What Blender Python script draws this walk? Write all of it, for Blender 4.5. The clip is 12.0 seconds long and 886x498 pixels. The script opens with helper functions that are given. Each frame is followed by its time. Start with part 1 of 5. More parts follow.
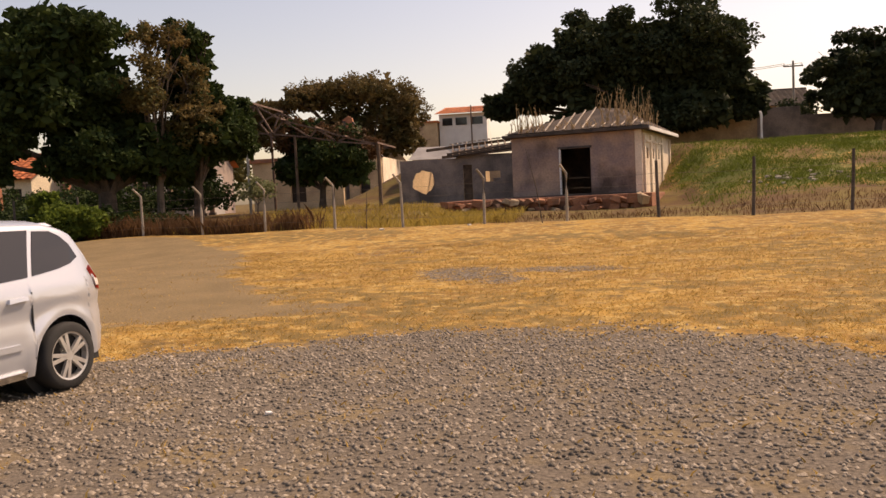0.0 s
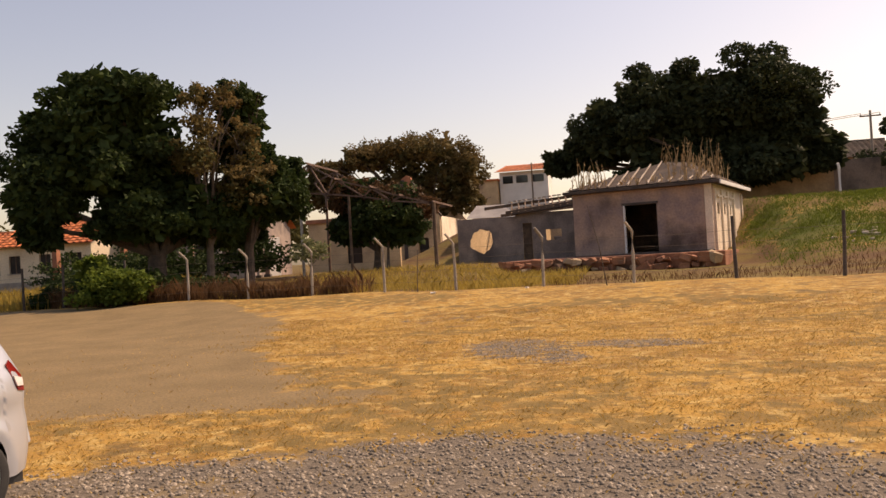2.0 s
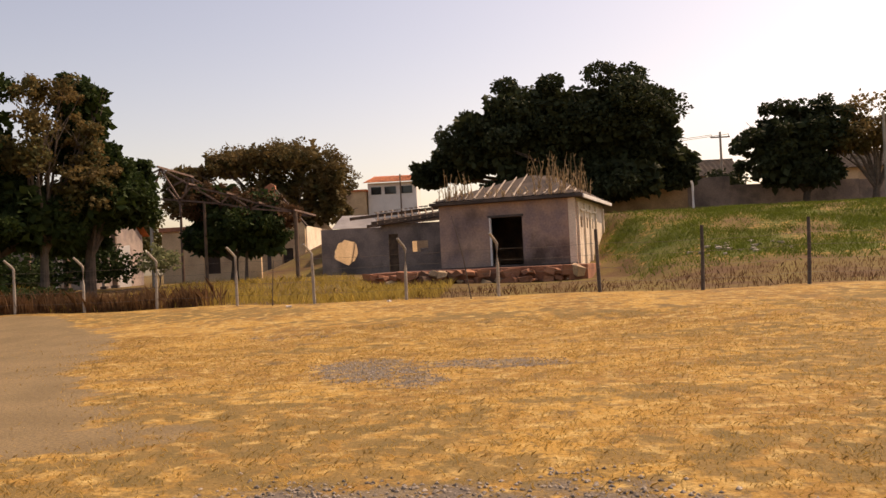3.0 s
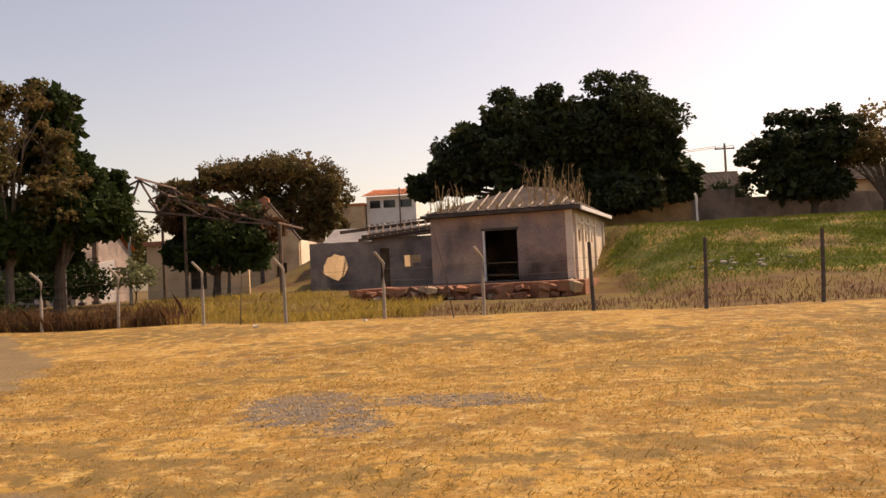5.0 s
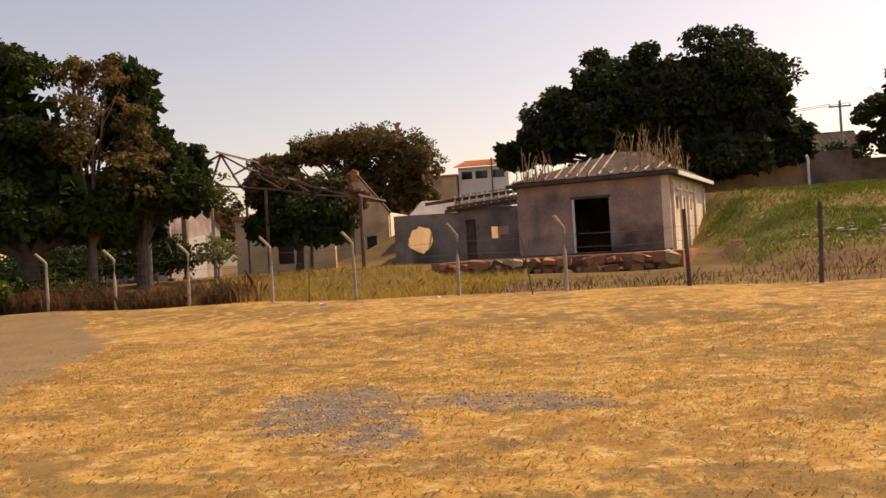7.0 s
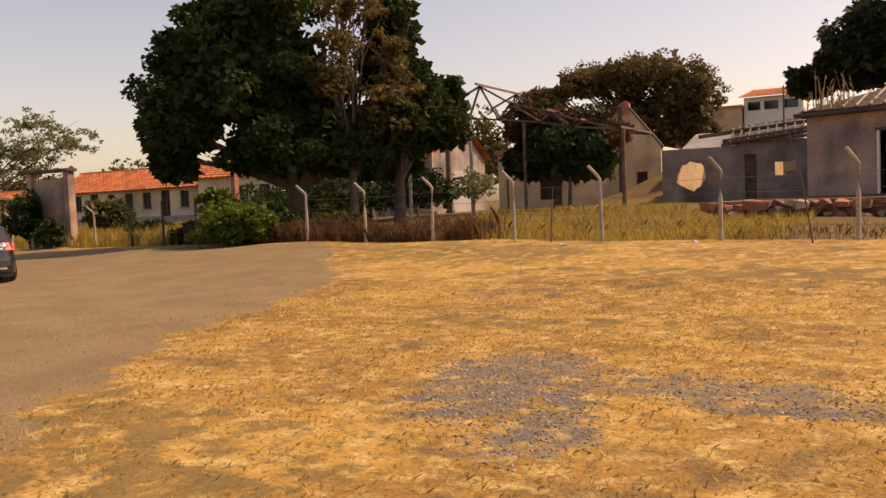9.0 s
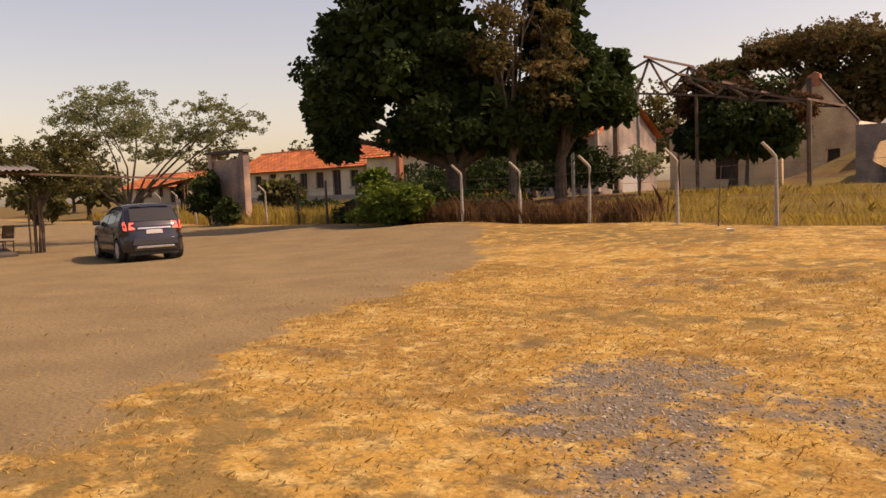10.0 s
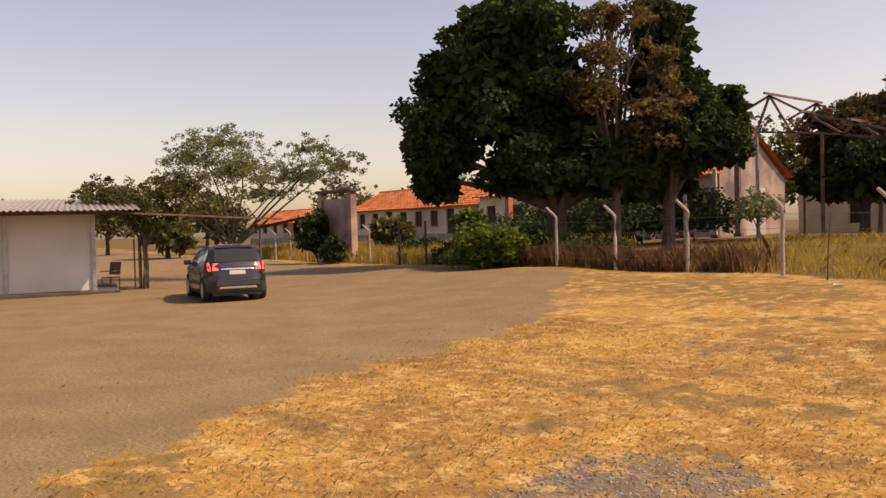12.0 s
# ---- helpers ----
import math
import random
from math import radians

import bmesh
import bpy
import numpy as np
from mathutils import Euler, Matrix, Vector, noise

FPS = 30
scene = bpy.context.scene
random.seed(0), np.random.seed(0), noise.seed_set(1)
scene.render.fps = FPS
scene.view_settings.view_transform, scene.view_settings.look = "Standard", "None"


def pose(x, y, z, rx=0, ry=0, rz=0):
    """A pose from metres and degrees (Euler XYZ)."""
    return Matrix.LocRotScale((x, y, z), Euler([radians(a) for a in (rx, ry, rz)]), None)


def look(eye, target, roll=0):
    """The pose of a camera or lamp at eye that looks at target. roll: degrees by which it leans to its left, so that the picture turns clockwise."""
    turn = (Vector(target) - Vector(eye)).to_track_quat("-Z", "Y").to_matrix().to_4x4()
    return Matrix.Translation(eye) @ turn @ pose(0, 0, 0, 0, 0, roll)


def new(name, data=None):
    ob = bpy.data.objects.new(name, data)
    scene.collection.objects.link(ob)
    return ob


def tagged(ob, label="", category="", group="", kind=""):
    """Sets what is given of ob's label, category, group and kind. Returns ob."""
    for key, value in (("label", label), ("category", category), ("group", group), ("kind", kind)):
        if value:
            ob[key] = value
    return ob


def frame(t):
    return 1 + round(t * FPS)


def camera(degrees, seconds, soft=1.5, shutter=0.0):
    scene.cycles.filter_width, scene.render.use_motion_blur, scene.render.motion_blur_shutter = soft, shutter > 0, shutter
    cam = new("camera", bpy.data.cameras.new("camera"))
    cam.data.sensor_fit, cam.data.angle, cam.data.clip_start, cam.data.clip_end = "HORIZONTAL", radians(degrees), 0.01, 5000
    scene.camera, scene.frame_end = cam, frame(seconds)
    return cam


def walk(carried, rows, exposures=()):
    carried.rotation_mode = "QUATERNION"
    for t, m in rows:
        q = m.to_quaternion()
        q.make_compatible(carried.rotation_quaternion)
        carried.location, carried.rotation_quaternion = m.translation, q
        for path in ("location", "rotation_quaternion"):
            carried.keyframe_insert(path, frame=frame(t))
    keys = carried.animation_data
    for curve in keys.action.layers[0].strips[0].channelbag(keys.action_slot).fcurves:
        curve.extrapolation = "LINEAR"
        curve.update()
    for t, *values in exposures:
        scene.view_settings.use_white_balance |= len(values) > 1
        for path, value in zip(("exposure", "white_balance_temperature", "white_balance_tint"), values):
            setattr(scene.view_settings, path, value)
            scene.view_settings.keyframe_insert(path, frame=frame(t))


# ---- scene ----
cam = camera(56.3, 12.0)
PATH = [
    (0, (1.848, 1.250, 1.575), (1.546, 3.525, 1.424), -2.8),
    (0.5, (1.835, 1.788, 1.589), (1.607, 4.074, 1.477), -3.0),
    (1, (1.823, 2.294, 1.613), (1.521, 4.574, 1.552), -3.0),
    (1.5, (1.814, 2.766, 1.643), (1.400, 5.028, 1.623), -3.2),
    (2, (1.838, 3.297, 1.646), (1.372, 5.549, 1.666), -3.3),
    (2.5, (1.861, 3.958, 1.646), (1.541, 6.235, 1.695), -3.1),
    (3, (1.920, 4.645, 1.632), (1.814, 6.943, 1.665), -2.8),
    (5, (2.523, 6.747, 1.631), (2.406, 9.044, 1.705), -2.8),
    (5.5, (2.728, 7.169, 1.639), (2.669, 9.468, 1.703), -3.4),
    (6, (2.854, 7.645, 1.646), (2.752, 9.943, 1.682), -3.8),
    (6.5, (2.927, 8.124, 1.656), (2.692, 10.411, 1.681), -3.8),
    (8.5, (3.019, 10.393, 1.624), (2.113, 12.505, 1.532), -2.4),
    (9, (3.136, 10.836, 1.628), (2.029, 12.848, 1.498), -2.4),
    (9.5, (3.097, 11.352, 1.626), (1.780, 13.231, 1.469), -2.2),
    (10, (3.082, 11.867, 1.632), (1.587, 13.607, 1.464), -2.3),
    (10.5, (3.069, 12.376, 1.635), (1.472, 14.023, 1.473), -2.3),
    (11, (3.062, 12.835, 1.641), (1.389, 14.407, 1.511), -2.2),
    (11.5, (3.185, 13.136, 1.676), (1.447, 14.641, 1.609), -1.5),
    (12, (3.363, 13.363, 1.801), (1.617, 14.859, 1.746), -1.6),
]
walk(cam, [(t, look(eye, target, roll)) for t, eye, target, roll in PATH], [(0, 0.25, 9500, 28), (5.5, 0.29, 9900, 29), (8.5, 0.28, 10300, 31), (12, 0.31, 9500, 32)])


# ---- world, sun, exposure ----
SUN_AZ, SUN_EL = radians(53), radians(49)     # azimuth from +y towards +x
world = bpy.data.worlds.new("sky")
scene.world = world
world.use_nodes = True
wn = world.node_tree
sky = wn.nodes.new("ShaderNodeTexSky")
sky.sky_type = "NISHITA"
sky.sun_disc = False
sky.sun_elevation, sky.sun_rotation = SUN_EL, SUN_AZ
sky.air_density, sky.dust_density, sky.ozone_density, sky.altitude = 1.1, 2.7, 1.6, 500
bg = wn.nodes["Background"]
wn.links.new(sky.outputs[0], bg.inputs[0])
bg.inputs[1].default_value = 0.15
sun = new("sun", bpy.data.lights.new("sun", "SUN"))
sun.data.energy, sun.data.angle, sun.data.color = 3.5, radians(0.6), (1.0, 0.93, 0.80)
s_dir = Vector((math.sin(SUN_AZ) * math.cos(SUN_EL), math.cos(SUN_AZ) * math.cos(SUN_EL), math.sin(SUN_EL)))
sun.matrix_world = look(s_dir * 60, (0, 0, 0))

rng = np.random.default_rng(7)


# ---- materials ----
def mat(name, c1, c2=None, scale=3.0, rough=0.85, bump=0.3, metal=0.0, fine=40.0, stain=None, c3=None, island=0.0, spec=None, grit=0.2):
    """Two-scale noise material: c1-c2 blotches, fine grain, optional stain colour c3, random value per island."""
    m = bpy.data.materials.new(name)
    m.use_nodes = True
    nt, b = m.node_tree, m.node_tree.nodes["Principled BSDF"]
    b.inputs["Roughness"].default_value, b.inputs["Metallic"].default_value = rough, metal
    if spec is not None:
        b.inputs["Specular IOR Level"].default_value = spec
    co = nt.nodes.new("ShaderNodeTexCoord")

    def noise_node(s, d=6.0):
        n = nt.nodes.new("ShaderNodeTexNoise")
        n.inputs["Scale"].default_value, n.inputs["Detail"].default_value = s, d
        nt.links.new(co.outputs["Object"], n.inputs["Vector"])
        return n

    def mix(fac, a, c, mode="MIX"):
        x = nt.nodes.new("ShaderNodeMix")
        x.data_type, x.blend_type = "RGBA", mode
        for sock, v in ((x.inputs[0], fac), (x.inputs[6], a), (x.inputs[7], c)):
            if hasattr(v, "links"):
                nt.links.new(v, sock)
            else:
                sock.default_value = v if not isinstance(v, tuple) else (*v, 1)
        return x.outputs[2]

    def ramp(src, lo, hi):
        r = nt.nodes.new("ShaderNodeMapRange")
        r.inputs[1].default_value, r.inputs[2].default_value = lo, hi
        nt.links.new(src, r.inputs[0])
        return r.outputs[0]
    c2 = c2 or tuple(v * 0.75 for v in c1)
    n1, n2 = noise_node(scale), noise_node(fine, 4.0)
    col = mix(ramp(n1.outputs[0], 0.38, 0.62), c1, c2)
    if c3:
        n3 = noise_node(scale * 0.45, 8.0)
        col = mix(ramp(n3.outputs[0], 0.52, 0.66), col, c3)
    grain = ramp(n2.outputs[0], 0.25, 0.75)
    g = nt.nodes.new("ShaderNodeMapRange")
    g.inputs[3].default_value, g.inputs[4].default_value = 1 - grit, 1 + grit
    nt.links.new(grain, g.inputs[0])
    hsv = nt.nodes.new("ShaderNodeHueSaturation")
    nt.links.new(col, hsv.inputs["Color"])
    val = g.outputs[0]
    if island:
        geo = nt.nodes.new("ShaderNodeNewGeometry")
        r = nt.nodes.new("ShaderNodeMapRange")
        r.inputs[3].default_value, r.inputs[4].default_value = 1 - island, 1 + island
        nt.links.new(geo.outputs["Random Per Island"], r.inputs[0])
        mu = nt.nodes.new("ShaderNodeMath")
        mu.operation = "MULTIPLY"
        nt.links.new(r.outputs[0], mu.inputs[0])
        nt.links.new(val, mu.inputs[1])
        val = mu.outputs[0]
    nt.links.new(val, hsv.inputs["Value"])
    nt.links.new(hsv.outputs[0], b.inputs["Base Color"])
    if bump:
        bp = nt.nodes.new("ShaderNodeBump")
        bp.inputs["Strength"].default_value, bp.inputs["Distance"].default_value = bump, 0.03
        nt.links.new(n2.outputs[0], bp.inputs["Height"])
        nt.links.new(bp.outputs[0], b.inputs["Normal"])
    return m


def leaf_mat(name, c1, c2, trans=0.25):
    m = mat(name, c1, c2, scale=0.5, rough=0.7, bump=0, fine=6.0, island=0.38, spec=0.12)
    nt, b = m.node_tree, m.node_tree.nodes["Principled BSDF"]
    out = nt.nodes["Material Output"]
    tr = nt.nodes.new("ShaderNodeBsdfTranslucent")
    tr.inputs[0].default_value = (*[v * 1.3 for v in c1], 1)
    mx = nt.nodes.new("ShaderNodeMixShader")
    mx.inputs[0].default_value = trans
    nt.links.new(b.outputs[0], mx.inputs[1])
    nt.links.new(tr.outputs[0], mx.inputs[2])
    nt.links.new(mx.outputs[0], out.inputs[0])
    return m


def glow(name, colour, strength):
    m = bpy.data.materials.new(name)
    m.use_nodes = True
    b = m.node_tree.nodes["Principled BSDF"]
    b.inputs["Base Color"].default_value = (*colour, 1)
    b.inputs["Emission Color"].default_value = (*colour, 1)
    b.inputs["Emission Strength"].default_value = strength
    b.inputs["Roughness"].default_value = 0.2
    return m


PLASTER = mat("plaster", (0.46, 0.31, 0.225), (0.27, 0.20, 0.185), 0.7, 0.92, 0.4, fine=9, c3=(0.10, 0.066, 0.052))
# Pale plaster raised further, so sunlight on the side wall is in the colour.
PLASTER_PALE_LIT = mat("lit_pale_plaster", (0.82, 0.70, 0.55), (0.68, 0.55, 0.41), 0.8, 0.92, 0.3, fine=14, c3=(0.36, 0.26, 0.18))
# Lightened for the wing's sunlit inside; that brightness is in the colour.
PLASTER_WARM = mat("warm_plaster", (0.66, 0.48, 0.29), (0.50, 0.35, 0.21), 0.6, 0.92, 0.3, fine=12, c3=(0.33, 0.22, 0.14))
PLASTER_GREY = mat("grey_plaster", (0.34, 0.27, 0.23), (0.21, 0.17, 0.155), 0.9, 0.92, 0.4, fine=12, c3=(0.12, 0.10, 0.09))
WHITE_PAINT = mat("white_paint", (0.78, 0.76, 0.72), (0.68, 0.66, 0.62), 0.6, 0.6, 0.05, fine=25, grit=0.05)
# White paint greyed down: the eave's shade is put into this colour.
SHADED_WHITE = mat("shaded_white_panel", (0.56, 0.53, 0.50), (0.49, 0.46, 0.43), 0.5, 0.65, 0.05, fine=20, grit=0.04)
CREAM_PAINT = mat("cream_paint", (0.70, 0.60, 0.44), (0.60, 0.50, 0.36), 0.4, 0.8, 0.15, fine=10, c3=(0.42, 0.33, 0.22))
CONCRETE = mat("concrete", (0.40, 0.35, 0.29), (0.30, 0.26, 0.22), 2.0, 0.9, 0.4, fine=30, c3=(0.24, 0.21, 0.18))
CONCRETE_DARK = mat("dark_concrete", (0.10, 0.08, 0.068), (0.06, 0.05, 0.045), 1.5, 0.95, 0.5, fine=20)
BRICK = mat("brick", (0.42, 0.17, 0.09), (0.30, 0.12, 0.07), 1.5, 0.9, 0.4, fine=14, c3=(0.16, 0.09, 0.06))
TILE = mat("roof_tile", (0.62, 0.19, 0.07), (0.46, 0.13, 0.05), 0.8, 0.85, 0.3, fine=12, island=0.25)
TILE_OLD = mat("old_roof_tile", (0.085, 0.06, 0.047), (0.05, 0.038, 0.032), 0.9, 0.95, 0.4, fine=12, island=0.3)
STONE = mat("ledge_stone", (0.45, 0.19, 0.10), (0.30, 0.12, 0.065), 1.2, 0.92, 0.6, fine=12, island=0.35, c3=(0.14, 0.08, 0.055))
WOOD = mat("weathered_wood", (0.17, 0.11, 0.07), (0.10, 0.065, 0.045), 3, 0.85, 0.4, fine=40)
BARK = mat("bark", (0.11, 0.08, 0.06), (0.065, 0.05, 0.04), 4, 0.95, 0.7, fine=25)
BARK_PALE = mat("pale_bark", (0.14, 0.11, 0.085), (0.09, 0.07, 0.055), 4, 0.95, 0.6, fine=25)
STEEL_RUST = mat("rusty_steel", (0.20, 0.13, 0.10), (0.13, 0.08, 0.06), 3, 0.75, 0.3, 0.3, 30)
STEEL_GREY = mat("grey_steel", (0.42, 0.40, 0.38), (0.32, 0.30, 0.28), 3, 0.5, 0.1, 0.5, 30)
ZINC = mat("corrugated_sheet", (0.36, 0.33, 0.30), (0.26, 0.24, 0.22), 0.8, 0.55, 0.1, 0.3, 20, grit=0.1)
# Near-black colour for sheets that stand in for shade inside openings.
INTERIOR_SHADE = mat("interior_shade", (0.05, 0.04, 0.035), (0.03, 0.025, 0.022), 1, 0.95, 0.1)
LEAF_MANGO = leaf_mat("mango_leaf", (0.038, 0.062, 0.018), (0.024, 0.040, 0.013), 0.15)
LEAF_BIG = leaf_mat("hill_tree_leaf", (0.045, 0.058, 0.026), (0.03, 0.04, 0.018), 0.12)
LEAF_BROWN = leaf_mat("browned_leaf", (0.16, 0.11, 0.045), (0.075, 0.078, 0.028), 0.3)
LEAF_RUSSET = leaf_mat("dry_creeper_leaf", (0.13, 0.068, 0.035), (0.075, 0.055, 0.028), 0.25)
LEAF_OLIVE = leaf_mat("olive_leaf", (0.105, 0.098, 0.035), (0.058, 0.060, 0.024), 0.25)
LEAF_UMBRELLA = leaf_mat("umbrella_tree_leaf", (0.15, 0.105, 0.045), (0.06, 0.062, 0.024), 0.25)
LEAF_LIGHT = leaf_mat("feathery_leaf", (0.20, 0.215, 0.11), (0.13, 0.145, 0.065), 0.4)
LEAF_BUSH = leaf_mat("bush_leaf", (0.12, 0.17, 0.03), (0.06, 0.095, 0.02), 0.3)
GRASS_DRY = leaf_mat("dry_grass", (0.50, 0.33, 0.11), (0.33, 0.205, 0.065), 0.3)
GRASS_TALL = leaf_mat("tall_grass", (0.40, 0.29, 0.075), (0.27, 0.19, 0.048), 0.35)
GRASS_GREEN = leaf_mat("green_grass", (0.12, 0.155, 0.026), (0.06, 0.09, 0.016), 0.3)
WEED_BROWN = leaf_mat("brown_weed", (0.16, 0.085, 0.042), (0.095, 0.055, 0.03), 0.25)
WEED_ROOF = leaf_mat("straw_weed", (0.42, 0.30, 0.17), (0.28, 0.19, 0.10), 0.25)
GRAVEL = mat("gravel_stone", (0.28, 0.235, 0.185), (0.17, 0.142, 0.112), 6, 0.9, 0.3, fine=50, island=0.45)
PAINT_SILVER = mat("silver_paint", (0.52, 0.55, 0.60), (0.51, 0.54, 0.59), 0.5, 0.25, 0.0, 0.4, grit=0)
PAINT_DARK = mat("dark_grey_paint", (0.06, 0.06, 0.072), (0.056, 0.056, 0.068), 0.5, 0.2, 0.0, 0.7, grit=0)
CAR_GLASS = mat("tinted_glass", (0.012, 0.014, 0.018), (0.012, 0.014, 0.018), 1, 0.06, 0.0, grit=0)
RUBBER = mat("rubber", (0.022, 0.022, 0.022), (0.016, 0.016, 0.016), 8, 0.85, 0.1, grit=0.1)
PLASTIC = mat("black_plastic", (0.03, 0.03, 0.03), (0.02, 0.02, 0.02), 8, 0.6, 0.05, grit=0.05)
ALLOY = mat("alloy", (0.72, 0.71, 0.69), (0.62, 0.61, 0.6), 4, 0.35, 0.0, 0.7, grit=0)
CHROME = mat("chrome", (0.8, 0.8, 0.8), (0.75, 0.75, 0.75), 4, 0.15, 0.0, 1.0, grit=0)
LAMP_RED = mat("red_lens", (0.22, 0.012, 0.01), (0.18, 0.01, 0.008), 8, 0.15, 0.0, grit=0)
LAMP_ON = glow("lit_brake_lens", (1.0, 0.10, 0.07), 1.3)
LAMP_CLEAR = mat("clear_lens", (0.75, 0.70, 0.68), (0.7, 0.62, 0.6), 8, 0.1, 0.0, grit=0)
PLATE = mat("number_plate", (0.5, 0.5, 0.5), (0.42, 0.42, 0.42), 10, 0.5, 0.0, grit=0.05)
WIRE = mat("fence_wire", (0.22, 0.19, 0.16), (0.15, 0.12, 0.1), 5, 0.6, 0.0, 0.5)


# ---- mesh tools ----
class Mesh:
    """Collects vertices and faces for one mesh."""

    def __init__(self):
        self.v, self.f = [], []

    def add(self, verts, faces):
        n = len(self.v)
        self.v += [tuple(p) for p in verts]
        self.f += [tuple(i + n for i in f) for f in faces]
        return self

    def box(self, c, size, turn=0.0, jit=0.0, tilt=None):
        x, y, z = (s / 2 for s in size)
        m = Matrix.Translation(c) @ Matrix.Rotation(turn, 4, "Z")
        if tilt:
            m = m @ tilt
        p = [m @ Vector((sx * x + random.uniform(-jit, jit), sy * y + random.uniform(-jit, jit), sz * z + random.uniform(-jit, jit)))
             for sz in (-1, 1) for sx, sy in ((-1, -1), (1, -1), (1, 1), (-1, 1))]
        return self.add(p, [(3, 2, 1, 0), (4, 5, 6, 7), (0, 1, 5, 4), (1, 2, 6, 5), (2, 3, 7, 6), (3, 0, 4, 7)])

    def beam(self, a, b, w, h):
        a, b = Vector(a), Vector(b)
        d = b - a
        turn = d.to_track_quat("X", "Z").to_matrix().to_4x4()
        return self.box((a + b) / 2, (d.length, w, h), 0, 0, turn)

    def tube(self, pts, radii, n=8):
        pts = [Vector(p) for p in pts]
        rings, faces = [], []
        for i, p in enumerate(pts):
            d = (pts[min(i + 1, len(pts) - 1)] - pts[max(i - 1, 0)]).normalized()
            q = d.to_track_quat("Z", "Y")
            rings += [p + q @ Vector((math.cos(k * math.tau / n) * radii[i], math.sin(k * math.tau / n) * radii[i], 0)) for k in range(n)]
        for i in range(len(pts) - 1):
            for k in range(n):
                k2 = (k + 1) % n
                faces.append((i * n + k, i * n + k2, (i + 1) * n + k2, (i + 1) * n + k))
        faces += [tuple(reversed(range(n))), tuple(range((len(pts) - 1) * n, len(pts) * n))]
        return self.add(rings, faces)

    def prism(self, poly, axis, half):
        """A polygon of (u, w) pairs in the plane across axis 'y', thick from -half to half."""
        n = len(poly)
        a = [(u, -half, w) for u, w in poly] + [(u, half, w) for u, w in poly]
        return self.add(a, [tuple(range(n)), tuple(reversed(range(n, 2 * n)))] + [(i, i + n, (i + 1) % n + n, (i + 1) % n) for i in range(n)])

    def mesh(self, name, material, bevel=0.0, smooth=False):
        me = bpy.data.meshes.new(name)
        me.from_pydata(self.v, [], self.f)
        bm = bmesh.new()
        bm.from_mesh(me)
        bmesh.ops.recalc_face_normals(bm, faces=bm.faces)
        if bevel:
            es = [e for e in bm.edges if len(e.link_faces) == 2 and e.calc_face_angle() > 0.4]
            bmesh.ops.bevel(bm, geom=es, offset=bevel, segments=2, profile=0.6, affect="EDGES", clamp_overlap=True)
        bm.to_mesh(me)
        bm.free()
        me.materials.append(material)
        if smooth:
            me.polygons.foreach_set("use_smooth", [True] * len(me.polygons))
        return me


def part(name, mesh, material, parent=None, label="", bevel=0.0, smooth=False):
    ob = new(name, mesh.mesh(name, material, bevel, smooth))
    if parent:
        ob.parent = parent
    return tagged(ob, label)


def thing(name, m, label, category, group="", kind=""):
    ob = new(name)
    ob.empty_display_size = 0.2
    ob.matrix_world = m
    return tagged(ob, label, category, group, kind)


def from_arrays(name, verts, faces, material):
    me = bpy.data.meshes.new(name)
    k = faces.shape[1]
    me.vertices.add(len(verts))
    me.vertices.foreach_set("co", verts.astype(np.float32).ravel())
    me.loops.add(faces.size)
    me.loops.foreach_set("vertex_index", faces.astype(np.int32).ravel())
    me.polygons.add(len(faces))
    me.polygons.foreach_set("loop_start", np.arange(0, faces.size, k, dtype=np.int32))
    me.polygons.foreach_set("loop_total", np.full(len(faces), k, dtype=np.int32))
    me.update(calc_edges=True)
    me.materials.append(material)
    return me


def step(a, b, v):
    t = np.clip((v - a) / (b - a), 0, 1)
    return t * t * (3 - 2 * t)


def fence_y(x):
    return 31.3 - 0.205 * x


def height(x, y):
    """Height of the ground."""
    x, y = np.asarray(x, float), np.asarray(y, float)
    d = y - fence_y(x)
    z = 0.43 * step(-10, 0, d) * step(-39, -9, x) + 0.09 * step(-10, 0, d) * (1 - step(-39, -9, x))
    shelf = step(-5.0, -3.0, x) * (1 - step(8.5, 10.5, x))
    z = z + 0.6 * (step(0, 16, d) * (1 - shelf) + step(15.5, 19, d) * shelf)
    side = step(8.5, 13.5, x + 0.15 * (y - 46))
    bank = side * step(34, 66, y) + (1 - side) * step(61, 72, y) * step(-18, -7, x)
    z = z + 3.45 * np.clip(bank, 0, 1) + 0.9 * step(76, 126, y) * step(-34, 0, x)
    return z + 0.04 * np.sin(x * 0.8 + 1.3) * np.sin(y * 0.6) * step(14, 23, y)


# ---- ground ----
def axis(lo, hi, fine, far):
    mid = list(np.arange(lo, hi, fine))
    out, st = [], fine
    v = hi
    while v < far:
        out.append(v)
        st *= 1.35
        v += st
    low, st, v = [], fine, lo
    while v > -far:
        st *= 1.35
        v -= st
        low.append(v)
    return np.array(low[::-1] + mid + out)


